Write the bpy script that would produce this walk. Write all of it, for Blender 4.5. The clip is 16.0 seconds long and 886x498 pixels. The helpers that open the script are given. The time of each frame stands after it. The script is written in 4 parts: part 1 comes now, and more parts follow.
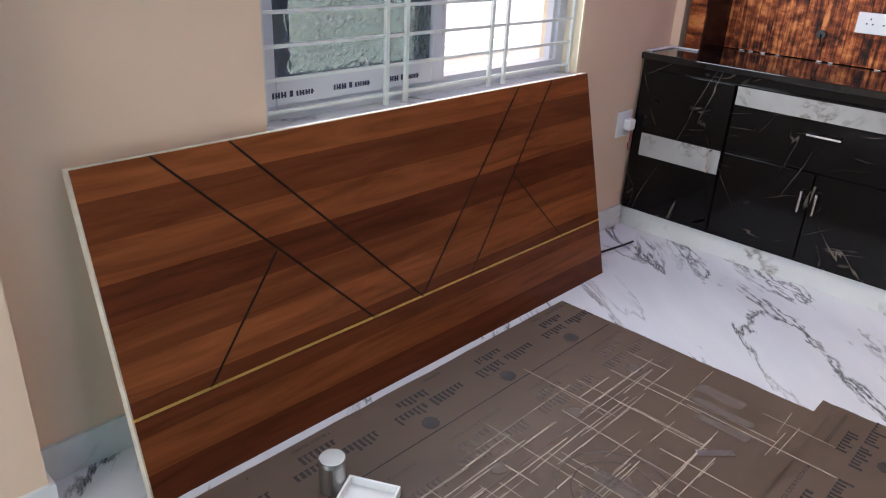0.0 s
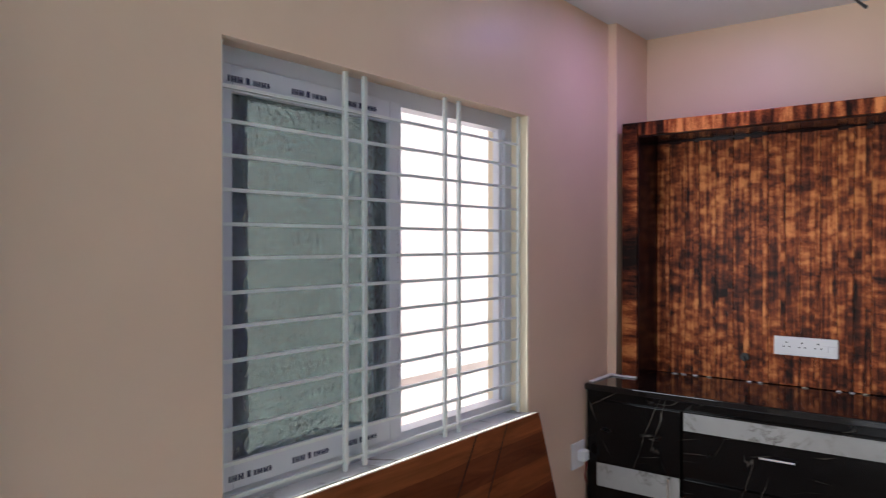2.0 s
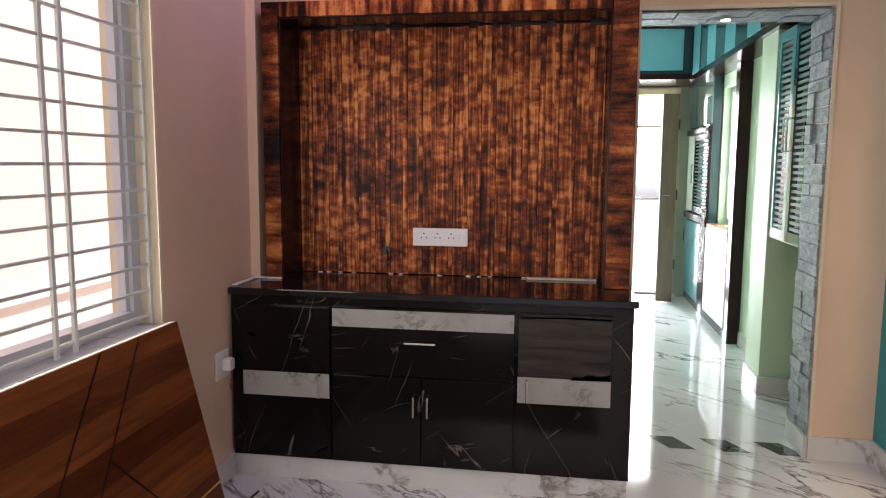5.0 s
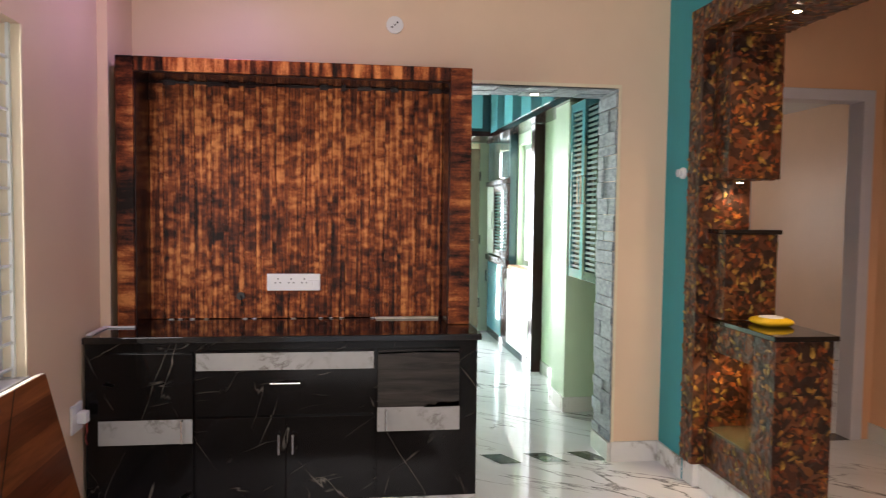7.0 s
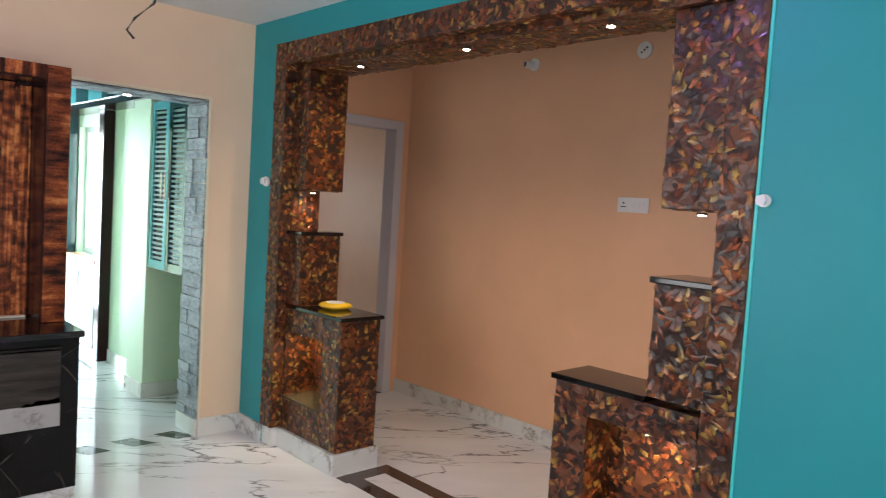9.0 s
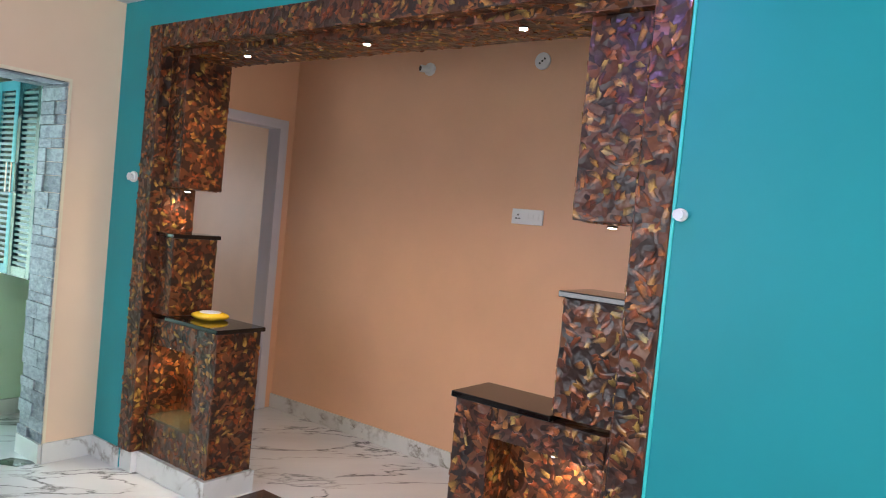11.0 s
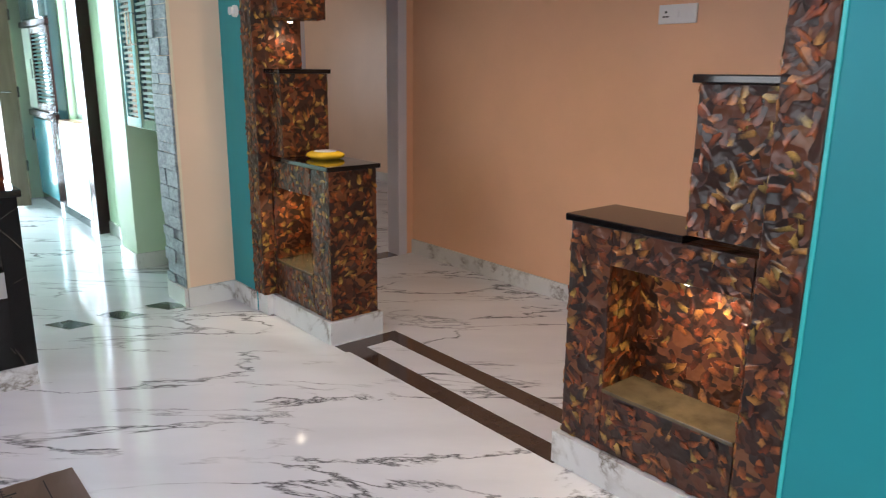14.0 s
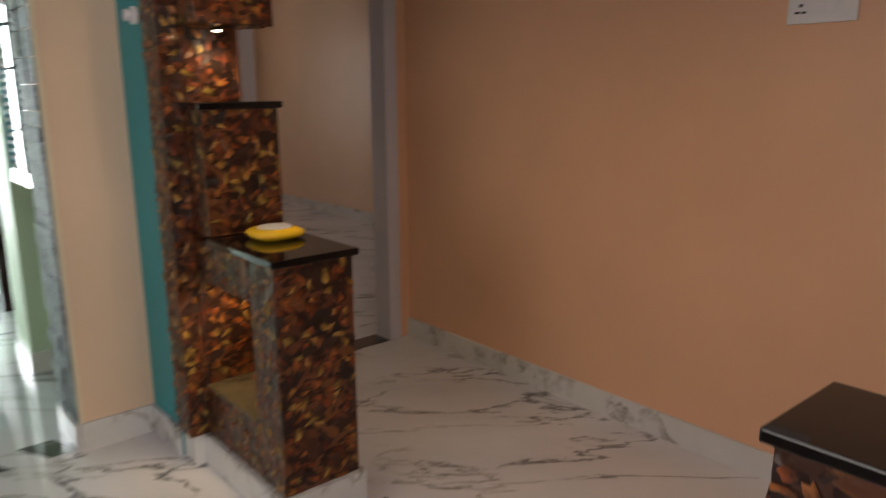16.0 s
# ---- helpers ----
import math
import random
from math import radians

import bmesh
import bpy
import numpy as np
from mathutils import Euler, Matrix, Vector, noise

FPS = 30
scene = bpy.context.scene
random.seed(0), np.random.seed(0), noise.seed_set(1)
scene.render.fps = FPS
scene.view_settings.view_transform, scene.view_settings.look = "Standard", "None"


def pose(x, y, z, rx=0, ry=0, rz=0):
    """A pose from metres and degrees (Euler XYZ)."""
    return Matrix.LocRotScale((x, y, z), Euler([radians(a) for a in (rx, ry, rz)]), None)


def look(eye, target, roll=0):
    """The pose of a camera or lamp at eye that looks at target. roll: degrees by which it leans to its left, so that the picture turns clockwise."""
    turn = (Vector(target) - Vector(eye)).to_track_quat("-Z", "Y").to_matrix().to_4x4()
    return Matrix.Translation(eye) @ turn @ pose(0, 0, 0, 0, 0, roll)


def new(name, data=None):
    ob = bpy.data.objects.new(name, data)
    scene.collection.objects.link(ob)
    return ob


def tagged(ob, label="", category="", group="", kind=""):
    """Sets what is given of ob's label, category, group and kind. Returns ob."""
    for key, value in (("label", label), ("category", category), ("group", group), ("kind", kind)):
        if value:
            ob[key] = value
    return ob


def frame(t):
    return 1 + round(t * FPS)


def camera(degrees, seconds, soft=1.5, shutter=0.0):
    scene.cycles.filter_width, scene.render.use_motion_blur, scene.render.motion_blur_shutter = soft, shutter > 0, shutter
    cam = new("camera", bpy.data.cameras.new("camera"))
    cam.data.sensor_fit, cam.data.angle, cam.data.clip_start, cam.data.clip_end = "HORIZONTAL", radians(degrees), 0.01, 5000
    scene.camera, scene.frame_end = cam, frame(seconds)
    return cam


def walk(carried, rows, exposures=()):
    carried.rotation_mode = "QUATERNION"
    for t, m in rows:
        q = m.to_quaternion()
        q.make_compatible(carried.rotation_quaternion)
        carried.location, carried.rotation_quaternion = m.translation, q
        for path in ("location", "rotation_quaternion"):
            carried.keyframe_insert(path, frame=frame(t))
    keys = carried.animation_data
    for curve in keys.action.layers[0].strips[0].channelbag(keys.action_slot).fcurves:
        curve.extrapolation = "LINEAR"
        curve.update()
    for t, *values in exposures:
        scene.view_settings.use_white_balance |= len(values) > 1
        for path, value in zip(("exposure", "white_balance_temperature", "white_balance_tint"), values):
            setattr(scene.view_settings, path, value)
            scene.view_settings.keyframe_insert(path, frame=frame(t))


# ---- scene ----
cam = camera(63.1, 16.0, soft=1.1, shutter=0.35)
PATH = [
    (0, (0.151, -0.115, 1.359), (-1.089, 1.218, 0.532), 2.9),
    (0.5, (0.152, -0.124, 1.346), (-1.118, 1.225, 0.593), 1.4),
    (1, (0.099, -0.11, 1.386), (-1.246, 1.321, 1.005), 0.3),
    (1.5, (0.042, -0.183, 1.488), (-1.285, 1.313, 1.441), 0.3),
    (2, (0.032, -0.142, 1.518), (-1.195, 1.438, 1.502), -0.0),
    (2.5, (-0.026, -0.126, 1.508), (-0.968, 1.637, 1.43), 0.1),
    (3, (-0.03, -0.164, 1.486), (-0.676, 1.721, 1.317), -0.1),
    (3.5, (-0.075, -0.138, 1.438), (-0.505, 1.801, 1.201), -0.0),
    (3.7, (-0.088, -0.106, 1.424), (-0.477, 1.839, 1.167), 0.1),
    (5.8, (-0.179, 0.095, 1.392), (-0.376, 2.077, 1.215), 0.6),
    (6, (-0.232, 0.039, 1.41), (-0.356, 2.029, 1.253), 0.7),
    (6.5, (-0.378, -0.104, 1.441), (-0.289, 1.89, 1.314), 0.9),
    (7, (-0.408, -0.264, 1.419), (-0.145, 1.716, 1.312), 0.7),
    (7.5, (-0.459, -0.366, 1.468), (0.046, 1.564, 1.321), 1.2),
    (8, (-0.52, -0.448, 1.52), (0.278, 1.379, 1.362), 1.9),
    (8.5, (-0.793, -0.607, 1.548), (0.377, 1.009, 1.408), 3.0),
    (9, (-0.897, -0.643, 1.561), (0.472, 0.811, 1.435), 3.5),
    (9.5, (-0.878, -0.593, 1.553), (0.557, 0.794, 1.432), 3.5),
    (10, (-0.836, -0.516, 1.536), (0.653, 0.815, 1.429), 3.7),
    (10.2, (-0.83, -0.485, 1.538), (0.688, 0.814, 1.445), 4.2),
    (12.3, (-0.8, -0.407, 1.525), (0.858, 0.706, 1.413), 5.7),
    (12.5, (-0.802, -0.413, 1.517), (0.837, 0.721, 1.359), 5.3),
    (13, (-0.765, -0.415, 1.485), (0.789, 0.808, 1.183), 3.2),
    (13.5, (-0.602, -0.387, 1.409), (0.813, 0.964, 0.995), 1.1),
    (14, (-0.333, -0.356, 1.347), (0.911, 1.134, 0.864), 0.6),
    (14.5, (-0.137, -0.208, 1.326), (0.963, 1.385, 0.823), 0.5),
    (15, (0.108, 0.044, 1.328), (1.023, 1.75, 0.827), 0.1),
    (15.5, (0.346, 0.34, 1.338), (1.282, 2.036, 0.84), -0.1),
    (16, (0.478, 0.726, 1.383), (1.744, 2.212, 0.948), -0.3),
]
walk(cam, [(t, look(eye, target, roll)) for t, eye, target, roll in PATH], exposures=[(0.0, 0.86, 6100, 9), (1.0, 0.72, 6000, 9), (1.5, 0.35, 6100, 9), (2.0, 0.18, 6200, 9), (2.5, 0.14, 6300, 9), (3.5, -0.02, 7000, 16), (5.8, 0.18, 7300, 19), (7.0, 0.40, 7300, 17), (8.0, 0.52, 6900, 13), (9.0, 0.50, 6500, 11), (10.0, 0.6, 6400, 10), (12.5, 0.95, 5700, 8), (13.2, 0.75, 5700, 8), (14.0, 0.42, 6300, 11), (15.0, 0.14, 6200, 11), (15.5, -0.02, 6400, 12), (16.0, -0.22, 7300, 15)])

# ---- light ----
world = bpy.data.worlds.new("sky")
scene.world = world
world.use_nodes = True
sky = world.node_tree.nodes.new("ShaderNodeTexSky")
sky.sky_type, sky.sun_disc = "NISHITA", False
sky.sun_elevation, sky.sun_rotation = radians(43), radians(51)
world.node_tree.links.new(sky.outputs[0], world.node_tree.nodes["Background"].inputs[0])
world.node_tree.nodes["Background"].inputs[1].default_value = 0.15


def lamp(name, kind, m, energy, colour, **settings):
    data = bpy.data.lights.new(name, kind)
    data.energy, data.color = energy, colour
    if kind == "SUN":
        data.angle = settings["angle"]
    if kind == "AREA":
        data.shape, data.size, data.size_y = "RECTANGLE", settings["size"], settings["size_y"]
        data.spread = settings.get("spread", math.pi)
    if kind == "SPOT":
        data.spot_size, data.spot_blend, data.shadow_soft_size = settings["cone"], 0.8, 0.035
    ob = new(name, data)
    ob.matrix_world = m
    return ob


lamp("sun", "SUN", look((0, 0, 10), (-7.5, -6.0, 1)), 5.0, (1.0, 0.95, 0.87), angle=radians(0.5))
lamp("window_daylight", "AREA", look((-1.548, 1.72, 1.43), (0, 1.72, 1.43)), 19, (0.93, 0.97, 1.0), size=1.45, size_y=1.15)
lamp("kitchen_door_daylight", "AREA", look((0.62, 8.2, 1.1), (0.62, 6, 0.9)), 120, (0.74, 0.90, 1.0), size=0.9, size_y=2.0)
# south fill in an assumed entrance that is never in view
lamp("assumed_entrance_light", "AREA", look((-0.2, -2.45, 1.25), (0.1, 2, 1.1)), 29, (1.0, 0.97, 0.93), size=1.9, size_y=1.9)
# added fill that brightens the back room; its source is out of view
lamp("back_room_fill", "AREA", look((2.9, 9.38, 1.5), (2.9, 5, 1.3)), 4, (0.95, 0.97, 1.0), size=1.4, size_y=1.2)
lamp("ceiling_led_light", "AREA", look((0.75, 0.75, 2.595), (0.75, 0.75, 0)), 3.2, (0.58, 0.34, 1.0), size=0.07, size_y=0.07)
lamp("ceiling_led_light", "AREA", look((-1.00, 2.90, 2.595), (-1.00, 2.90, 0)), 3.2, (0.56, 0.38, 1.0), size=0.07, size_y=0.07)


# ---- materials ----
def ramp(nodes, stops):
    node = nodes.new("ShaderNodeValToRGB")
    el = node.color_ramp.elements
    while len(el) < len(stops):
        el.new(0.5)
    for e, (p, c) in zip(el, stops):
        e.position, e.color = p, (*c, 1)
    return node


def start(name, rough=0.5, metal=0.0, coat=0.0):
    m = bpy.data.materials.new(name)
    m.use_nodes = True
    nt = m.node_tree
    b = nt.nodes["Principled BSDF"]
    b.inputs["Roughness"].default_value, b.inputs["Metallic"].default_value = rough, metal
    b.inputs["Coat Weight"].default_value, b.inputs["Coat Roughness"].default_value = coat, 0.05
    return m, nt, b


def coords(nt, scale=(1, 1, 1), turn=(0, 0, 0), world_space=True):
    tc = nt.nodes.new("ShaderNodeTexCoord")
    mp = nt.nodes.new("ShaderNodeMapping")
    mp.inputs["Scale"].default_value, mp.inputs["Rotation"].default_value = scale, turn
    if world_space:
        geo = nt.nodes.new("ShaderNodeNewGeometry")
        nt.links.new(geo.outputs["Position"], mp.inputs[0])
    else:
        nt.links.new(tc.outputs["Object"], mp.inputs[0])
    return mp.outputs[0]


def noise_node(nt, vec, scale, detail=4.0, rough=0.55, distort=0.0):
    n = nt.nodes.new("ShaderNodeTexNoise")
    n.inputs["Scale"].default_value, n.inputs["Detail"].default_value = scale, detail
    n.inputs["Roughness"].default_value, n.inputs["Distortion"].default_value = rough, distort
    nt.links.new(vec, n.inputs["Vector"])
    return n


def bump(nt, b, height, strength, distance=0.01):
    n = nt.nodes.new("ShaderNodeBump")
    n.inputs["Strength"].default_value, n.inputs["Distance"].default_value = strength, distance
    nt.links.new(height, n.inputs["Height"])
    nt.links.new(n.outputs[0], b.inputs["Normal"])


def mixed(nt, fac, a, b):
    n = nt.nodes.new("ShaderNodeMix")
    n.data_type = "RGBA"
    if isinstance(fac, float):
        n.inputs[0].default_value = fac
    else:
        nt.links.new(fac, n.inputs[0])
    for k, v in ((6, a), (7, b)):
        if isinstance(v, tuple):
            n.inputs[k].default_value = (*v, 1)
        else:
            nt.links.new(v, n.inputs[k])
    return n.outputs[2]


def paint(name, colour, rough=0.5, vary=0.08, relief=0.08, scale=1.0, metal=0.0, coat=0.0):
    """Painted or plain surface: faint large stains, fine grain, slight relief."""
    m, nt, b = start(name, rough, metal, coat)
    v = coords(nt)
    big, fine = noise_node(nt, v, 1.7 * scale, 5), noise_node(nt, v, 60 * scale, 3)
    lo = tuple(c * (1 - vary) for c in colour)
    hi = tuple(min(1, c * (1 + vary)) for c in colour)
    r = ramp(nt.nodes, [(0.3, lo), (0.7, hi)])
    nt.links.new(big.outputs[0], r.inputs[0])
    nt.links.new(r.outputs[0], b.inputs["Base Color"])
    if relief:
        bump(nt, b, fine.outputs[0], relief, 0.004)
    return m


def veined(name, ground, vein, tint, scale=1.0, rough=0.08, width=0.035, turn=(0.0, 0.0, 0.6), stretch=(1, 1, 1), coat=0.0, patch=0.45):
    """Polished stone: cloudy ground with thin wandering veins that come and go."""
    m, nt, b = start(name, rough, coat=coat)
    first = coords(nt, (1, 1, 1), turn)
    mp = nt.nodes.new("ShaderNodeMapping"); mp.inputs["Scale"].default_value = stretch
    nt.links.new(first, mp.inputs[0])
    v = mp.outputs[0]
    cloud = noise_node(nt, v, 1.3 * scale, 6, 0.6)
    base = ramp(nt.nodes, [(0.35, ground), (0.75, tint)])
    nt.links.new(cloud.outputs[0], base.inputs[0])
    n = noise_node(nt, v, 1.5 * scale, 7, 0.62, 0.5)
    sub = nt.nodes.new("ShaderNodeMath"); sub.operation = "SUBTRACT"; sub.inputs[1].default_value = 0.5
    ab = nt.nodes.new("ShaderNodeMath"); ab.operation = "ABSOLUTE"
    nt.links.new(n.outputs[0], sub.inputs[0]); nt.links.new(sub.outputs[0], ab.inputs[0])
    line = ramp(nt.nodes, [(0.0, (1, 1, 1)), (width * 0.35, (0.55, 0.55, 0.55)), (width, (0, 0, 0))])
    nt.links.new(ab.outputs[0], line.inputs[0])
    gate = noise_node(nt, v, 2.3 * scale, 3)
    g = ramp(nt.nodes, [(patch, (0, 0, 0)), (patch + 0.16, (1, 1, 1))])
    nt.links.new(gate.outputs[0], g.inputs[0])
    mul = nt.nodes.new("ShaderNodeMath"); mul.operation = "MULTIPLY"
    nt.links.new(line.outputs[0], mul.inputs[0]); nt.links.new(g.outputs[0], mul.inputs[1])
    nt.links.new(mixed(nt, mul.outputs[0], base.outputs[0], vein), b.inputs["Base Color"])
    rr = nt.nodes.new("ShaderNodeMapRange")
    rr.inputs[3].default_value, rr.inputs[4].default_value = rough * 0.8, rough * 1.6
    nt.links.new(noise_node(nt, v, 7, 4).outputs[0], rr.inputs[0])
    nt.links.new(rr.outputs[0], b.inputs["Roughness"])
    return m


def cracked(name, ground, vein, rough):
    """Dark stone laminate with thin straight pale cracks, broken here and there."""
    m, nt, b = start(name, rough)
    b.inputs["Specular IOR Level"].default_value = 0.2
    v = coords(nt)
    total = None
    for turn, scale, wide, gate in (((0, 0.55, 0), 2.2, 0.0011, 0.50), ((0, -1.0, 0), 2.0, 0.0010, 0.52), ((0, 0.15, 0.3), 3.0, 0.0012, 0.55), ((0.2, 1.25, 0), 2.7, 0.0011, 0.53)):
        mp = nt.nodes.new("ShaderNodeMapping"); mp.inputs["Scale"].default_value = (0.22, 1.0, 2.0)
        nt.links.new(coords(nt, (1, 1, 1), turn), mp.inputs[0])
        n = noise_node(nt, mp.outputs[0], scale, 4.5, 0.42, 0.1)
        sub = nt.nodes.new("ShaderNodeMath"); sub.operation = "SUBTRACT"; sub.inputs[1].default_value = 0.5
        ab = nt.nodes.new("ShaderNodeMath"); ab.operation = "ABSOLUTE"
        nt.links.new(n.outputs[0], sub.inputs[0]); nt.links.new(sub.outputs[0], ab.inputs[0])
        line = ramp(nt.nodes, [(0.0, (1, 1, 1)), (wide, (0, 0, 0))])
        nt.links.new(ab.outputs[0], line.inputs[0])
        g = ramp(nt.nodes, [(gate, (0, 0, 0)), (gate + 0.12, (1, 1, 1))])
        nt.links.new(noise_node(nt, v, 1.7 * scale, 3, 0.5).outputs[0], g.inputs[0])
        mul = nt.nodes.new("ShaderNodeMath"); mul.operation = "MULTIPLY"
        nt.links.new(line.outputs[0], mul.inputs[0]); nt.links.new(g.outputs[0], mul.inputs[1])
        if total is None:
            total = mul.outputs[0]
        else:
            mx = nt.nodes.new("ShaderNodeMath"); mx.operation = "MAXIMUM"
            nt.links.new(total, mx.inputs[0]); nt.links.new(mul.outputs[0], mx.inputs[1])
            total = mx.outputs[0]
    nt.links.new(mixed(nt, total, ground, vein), b.inputs["Base Color"])
    rr = nt.nodes.new("ShaderNodeMapRange")
    rr.inputs[3].default_value, rr.inputs[4].default_value = rough * 0.7, rough * 1.7
    nt.links.new(noise_node(nt, v, 6, 5).outputs[0], rr.inputs[0])
    nt.links.new(rr.outputs[0], b.inputs["Roughness"])
    return m


def wood(name, stops, scale, turn=(0, 0, 0), rough=0.35, coat=0.0, relief=0.1, world_space=True):
    m, nt, b = start(name, rough, coat=coat)
    v = coords(nt, scale, turn, world_space)
    n = noise_node(nt, v, 1.0, 7, 0.6, 0.6)
    r = ramp(nt.nodes, stops)
    nt.links.new(n.outputs[0], r.inputs[0])
    nt.links.new(r.outputs[0], b.inputs["Base Color"])
    bump(nt, b, n.outputs[0], relief, 0.003)
    return m


def glow(name, colour, strength):
    m, nt, b = start(name, 0.3)
    b.inputs["Emission Color"].default_value = (*colour, 1)
    b.inputs["Emission Strength"].default_value = strength
    return m


PEACH = paint("peach_wall_paint", (0.80, 0.59, 0.43), 0.42, 0.04, 0.10)
APRICOT = paint("apricot_wall_paint", (0.80, 0.475, 0.295), 0.40, 0.05, 0.10)
CREAM = paint("cream_reveal_paint", (0.80, 0.70, 0.52), 0.45, 0.05)
TEAL = paint("teal_wall_paint", (0.008, 0.29, 0.335), 0.50, 0.06, 0.12)
MINT = paint("mint_wall_paint", (0.58, 0.73, 0.56), 0.45, 0.04)
CEIL = paint("ceiling_paint", (0.72, 0.74, 0.76), 0.6, 0.03)
LILAC = paint("lilac_white_enamel", (0.62, 0.60, 0.66), 0.35, 0.04)
MARBLE = veined("white_marble_tile", (0.72, 0.725, 0.755), (0.085, 0.08, 0.085), (0.58, 0.585, 0.62), 1.15, 0.065, 0.017, (0, 0, 0.70), (0.45, 1.55, 1), 0.0, 0.40)
SKIRT = veined("white_marble_skirting", (0.74, 0.74, 0.73), (0.22, 0.19, 0.16), (0.60, 0.61, 0.61), 1.6, 0.10, 0.04)
BROWNSTONE = paint("brown_granite_inlay", (0.055, 0.035, 0.028), 0.10, 0.3, 0.0, 8)
GREENSTONE = veined("dark_green_marble_inlay", (0.05, 0.06, 0.055), (0.3, 0.33, 0.3), (0.10, 0.12, 0.11), 4.0, 0.08)
BLACKMARBLE = cracked("black_marble_laminate", (0.006, 0.0050, 0.0048), (0.16, 0.14, 0.12), 0.10)
GREYMARBLE = veined("grey_white_marble_laminate", (0.35, 0.34, 0.33), (0.13, 0.115, 0.105), (0.26, 0.255, 0.25), 2.6, 0.12, 0.03)
GRANITE = paint("black_granite", (0.007, 0.006, 0.006), 0.06, 0.3, 0.0, 30)
LEDGE = paint("olive_polished_ledge", (0.10, 0.075, 0.04), 0.15, 0.3, 0.05, 8)
MAROON = paint("dark_maroon_polish", (0.022, 0.008, 0.008), 0.18, 0.2, 0.05)
WHITE = paint("white_plastic", (0.80, 0.80, 0.80), 0.35, 0.02, 0.0)
UPVC = paint("white_upvc_with_film", (0.66, 0.68, 0.74), 0.30, 0.05, 0.05)
GRILLE = paint("white_enamelled_steel", (0.74, 0.78, 0.76), 0.30, 0.05, 0.0)
CHROME = paint("chrome", (0.75, 0.75, 0.76), 0.15, 0.03, 0.0, 1, 1.0)
BLACKPL = paint("black_plastic", (0.012, 0.012, 0.012), 0.4, 0.1, 0.0)
INK = paint("dark_print", (0.035, 0.028, 0.028), 0.6, 0.2, 0.0, 10)
INKBLUE = paint("navy_print", (0.03, 0.035, 0.09), 0.5, 0.1, 0.0)
FADEDINK = paint("faded_print", (0.12, 0.09, 0.075), 0.7, 0.2, 0.0, 10)
SCRATCH = paint("pale_scratch", (0.46, 0.38, 0.30), 0.8, 0.2, 0.0, 10)
YELLOW = paint("yellow_plastic", (0.85, 0.52, 0.03), 0.25, 0.03, 0.0)
GOLD = paint("gold_strip", (0.90, 0.60, 0.17), 0.28, 0.05, 0.0, 1, 0.3)
GROOVE = paint("dark_groove", (0.02, 0.008, 0.005), 0.7, 0.1, 0.0)
PLYEDGE = paint("raw_board_edge", (0.62, 0.55, 0.44), 0.7, 0.15, 0.1, 12)
TEALLAM = paint("teal_laminate", (0.10, 0.36, 0.43), 0.10, 0.04, 0.0)
TEALDARK = paint("dark_teal_laminate", (0.012, 0.045, 0.055), 0.06, 0.1, 0.0)
LEAFWOOD = wood("weathered_door_wood", [(0.3, (0.09, 0.065, 0.04)), (0.7, (0.17, 0.125, 0.08))], (14, 14, 1.6), rough=0.5)
CARD = wood("kraft_packing_sheet", [(0.3, (0.18, 0.122, 0.090)), (0.7, (0.25, 0.178, 0.132))], (3, 1.2, 1), rough=0.55, relief=0.05)
TEALSLAT = paint("green_teal_louvre", (0.03, 0.12, 0.115), 0.55, 0.06, 0.0)
ORANGE = paint("pale_orange_stone", (0.55, 0.30, 0.20), 0.2, 0.1, 0.0, 6)
OUTPINK = paint("pink_outside_render", (0.76, 0.63, 0.60), 0.8, 0.05)
EARTH = paint("pale_earth", (0.70, 0.69, 0.67), 0.9, 0.1, 0.3)
LENS = glow("lamp_lens", (1.0, 0.90, 0.70), 14.0)
FILMED = wood("black_laminate_under_dull_film", [(0.35, (0.012, 0.010, 0.009)), (0.7, (0.060, 0.050, 0.043))], (2.0, 2.0, 26), rough=0.22, relief=0.25)
for dull in (MAROON, FILMED):
    dull.node_tree.nodes["Principled BSDF"].inputs["Specular IOR Level"].default_value = 0.18
STEEL = paint("dull_steel", (0.45, 0.45, 0.45), 0.35, 0.1, 0.0, 8, 1.0)


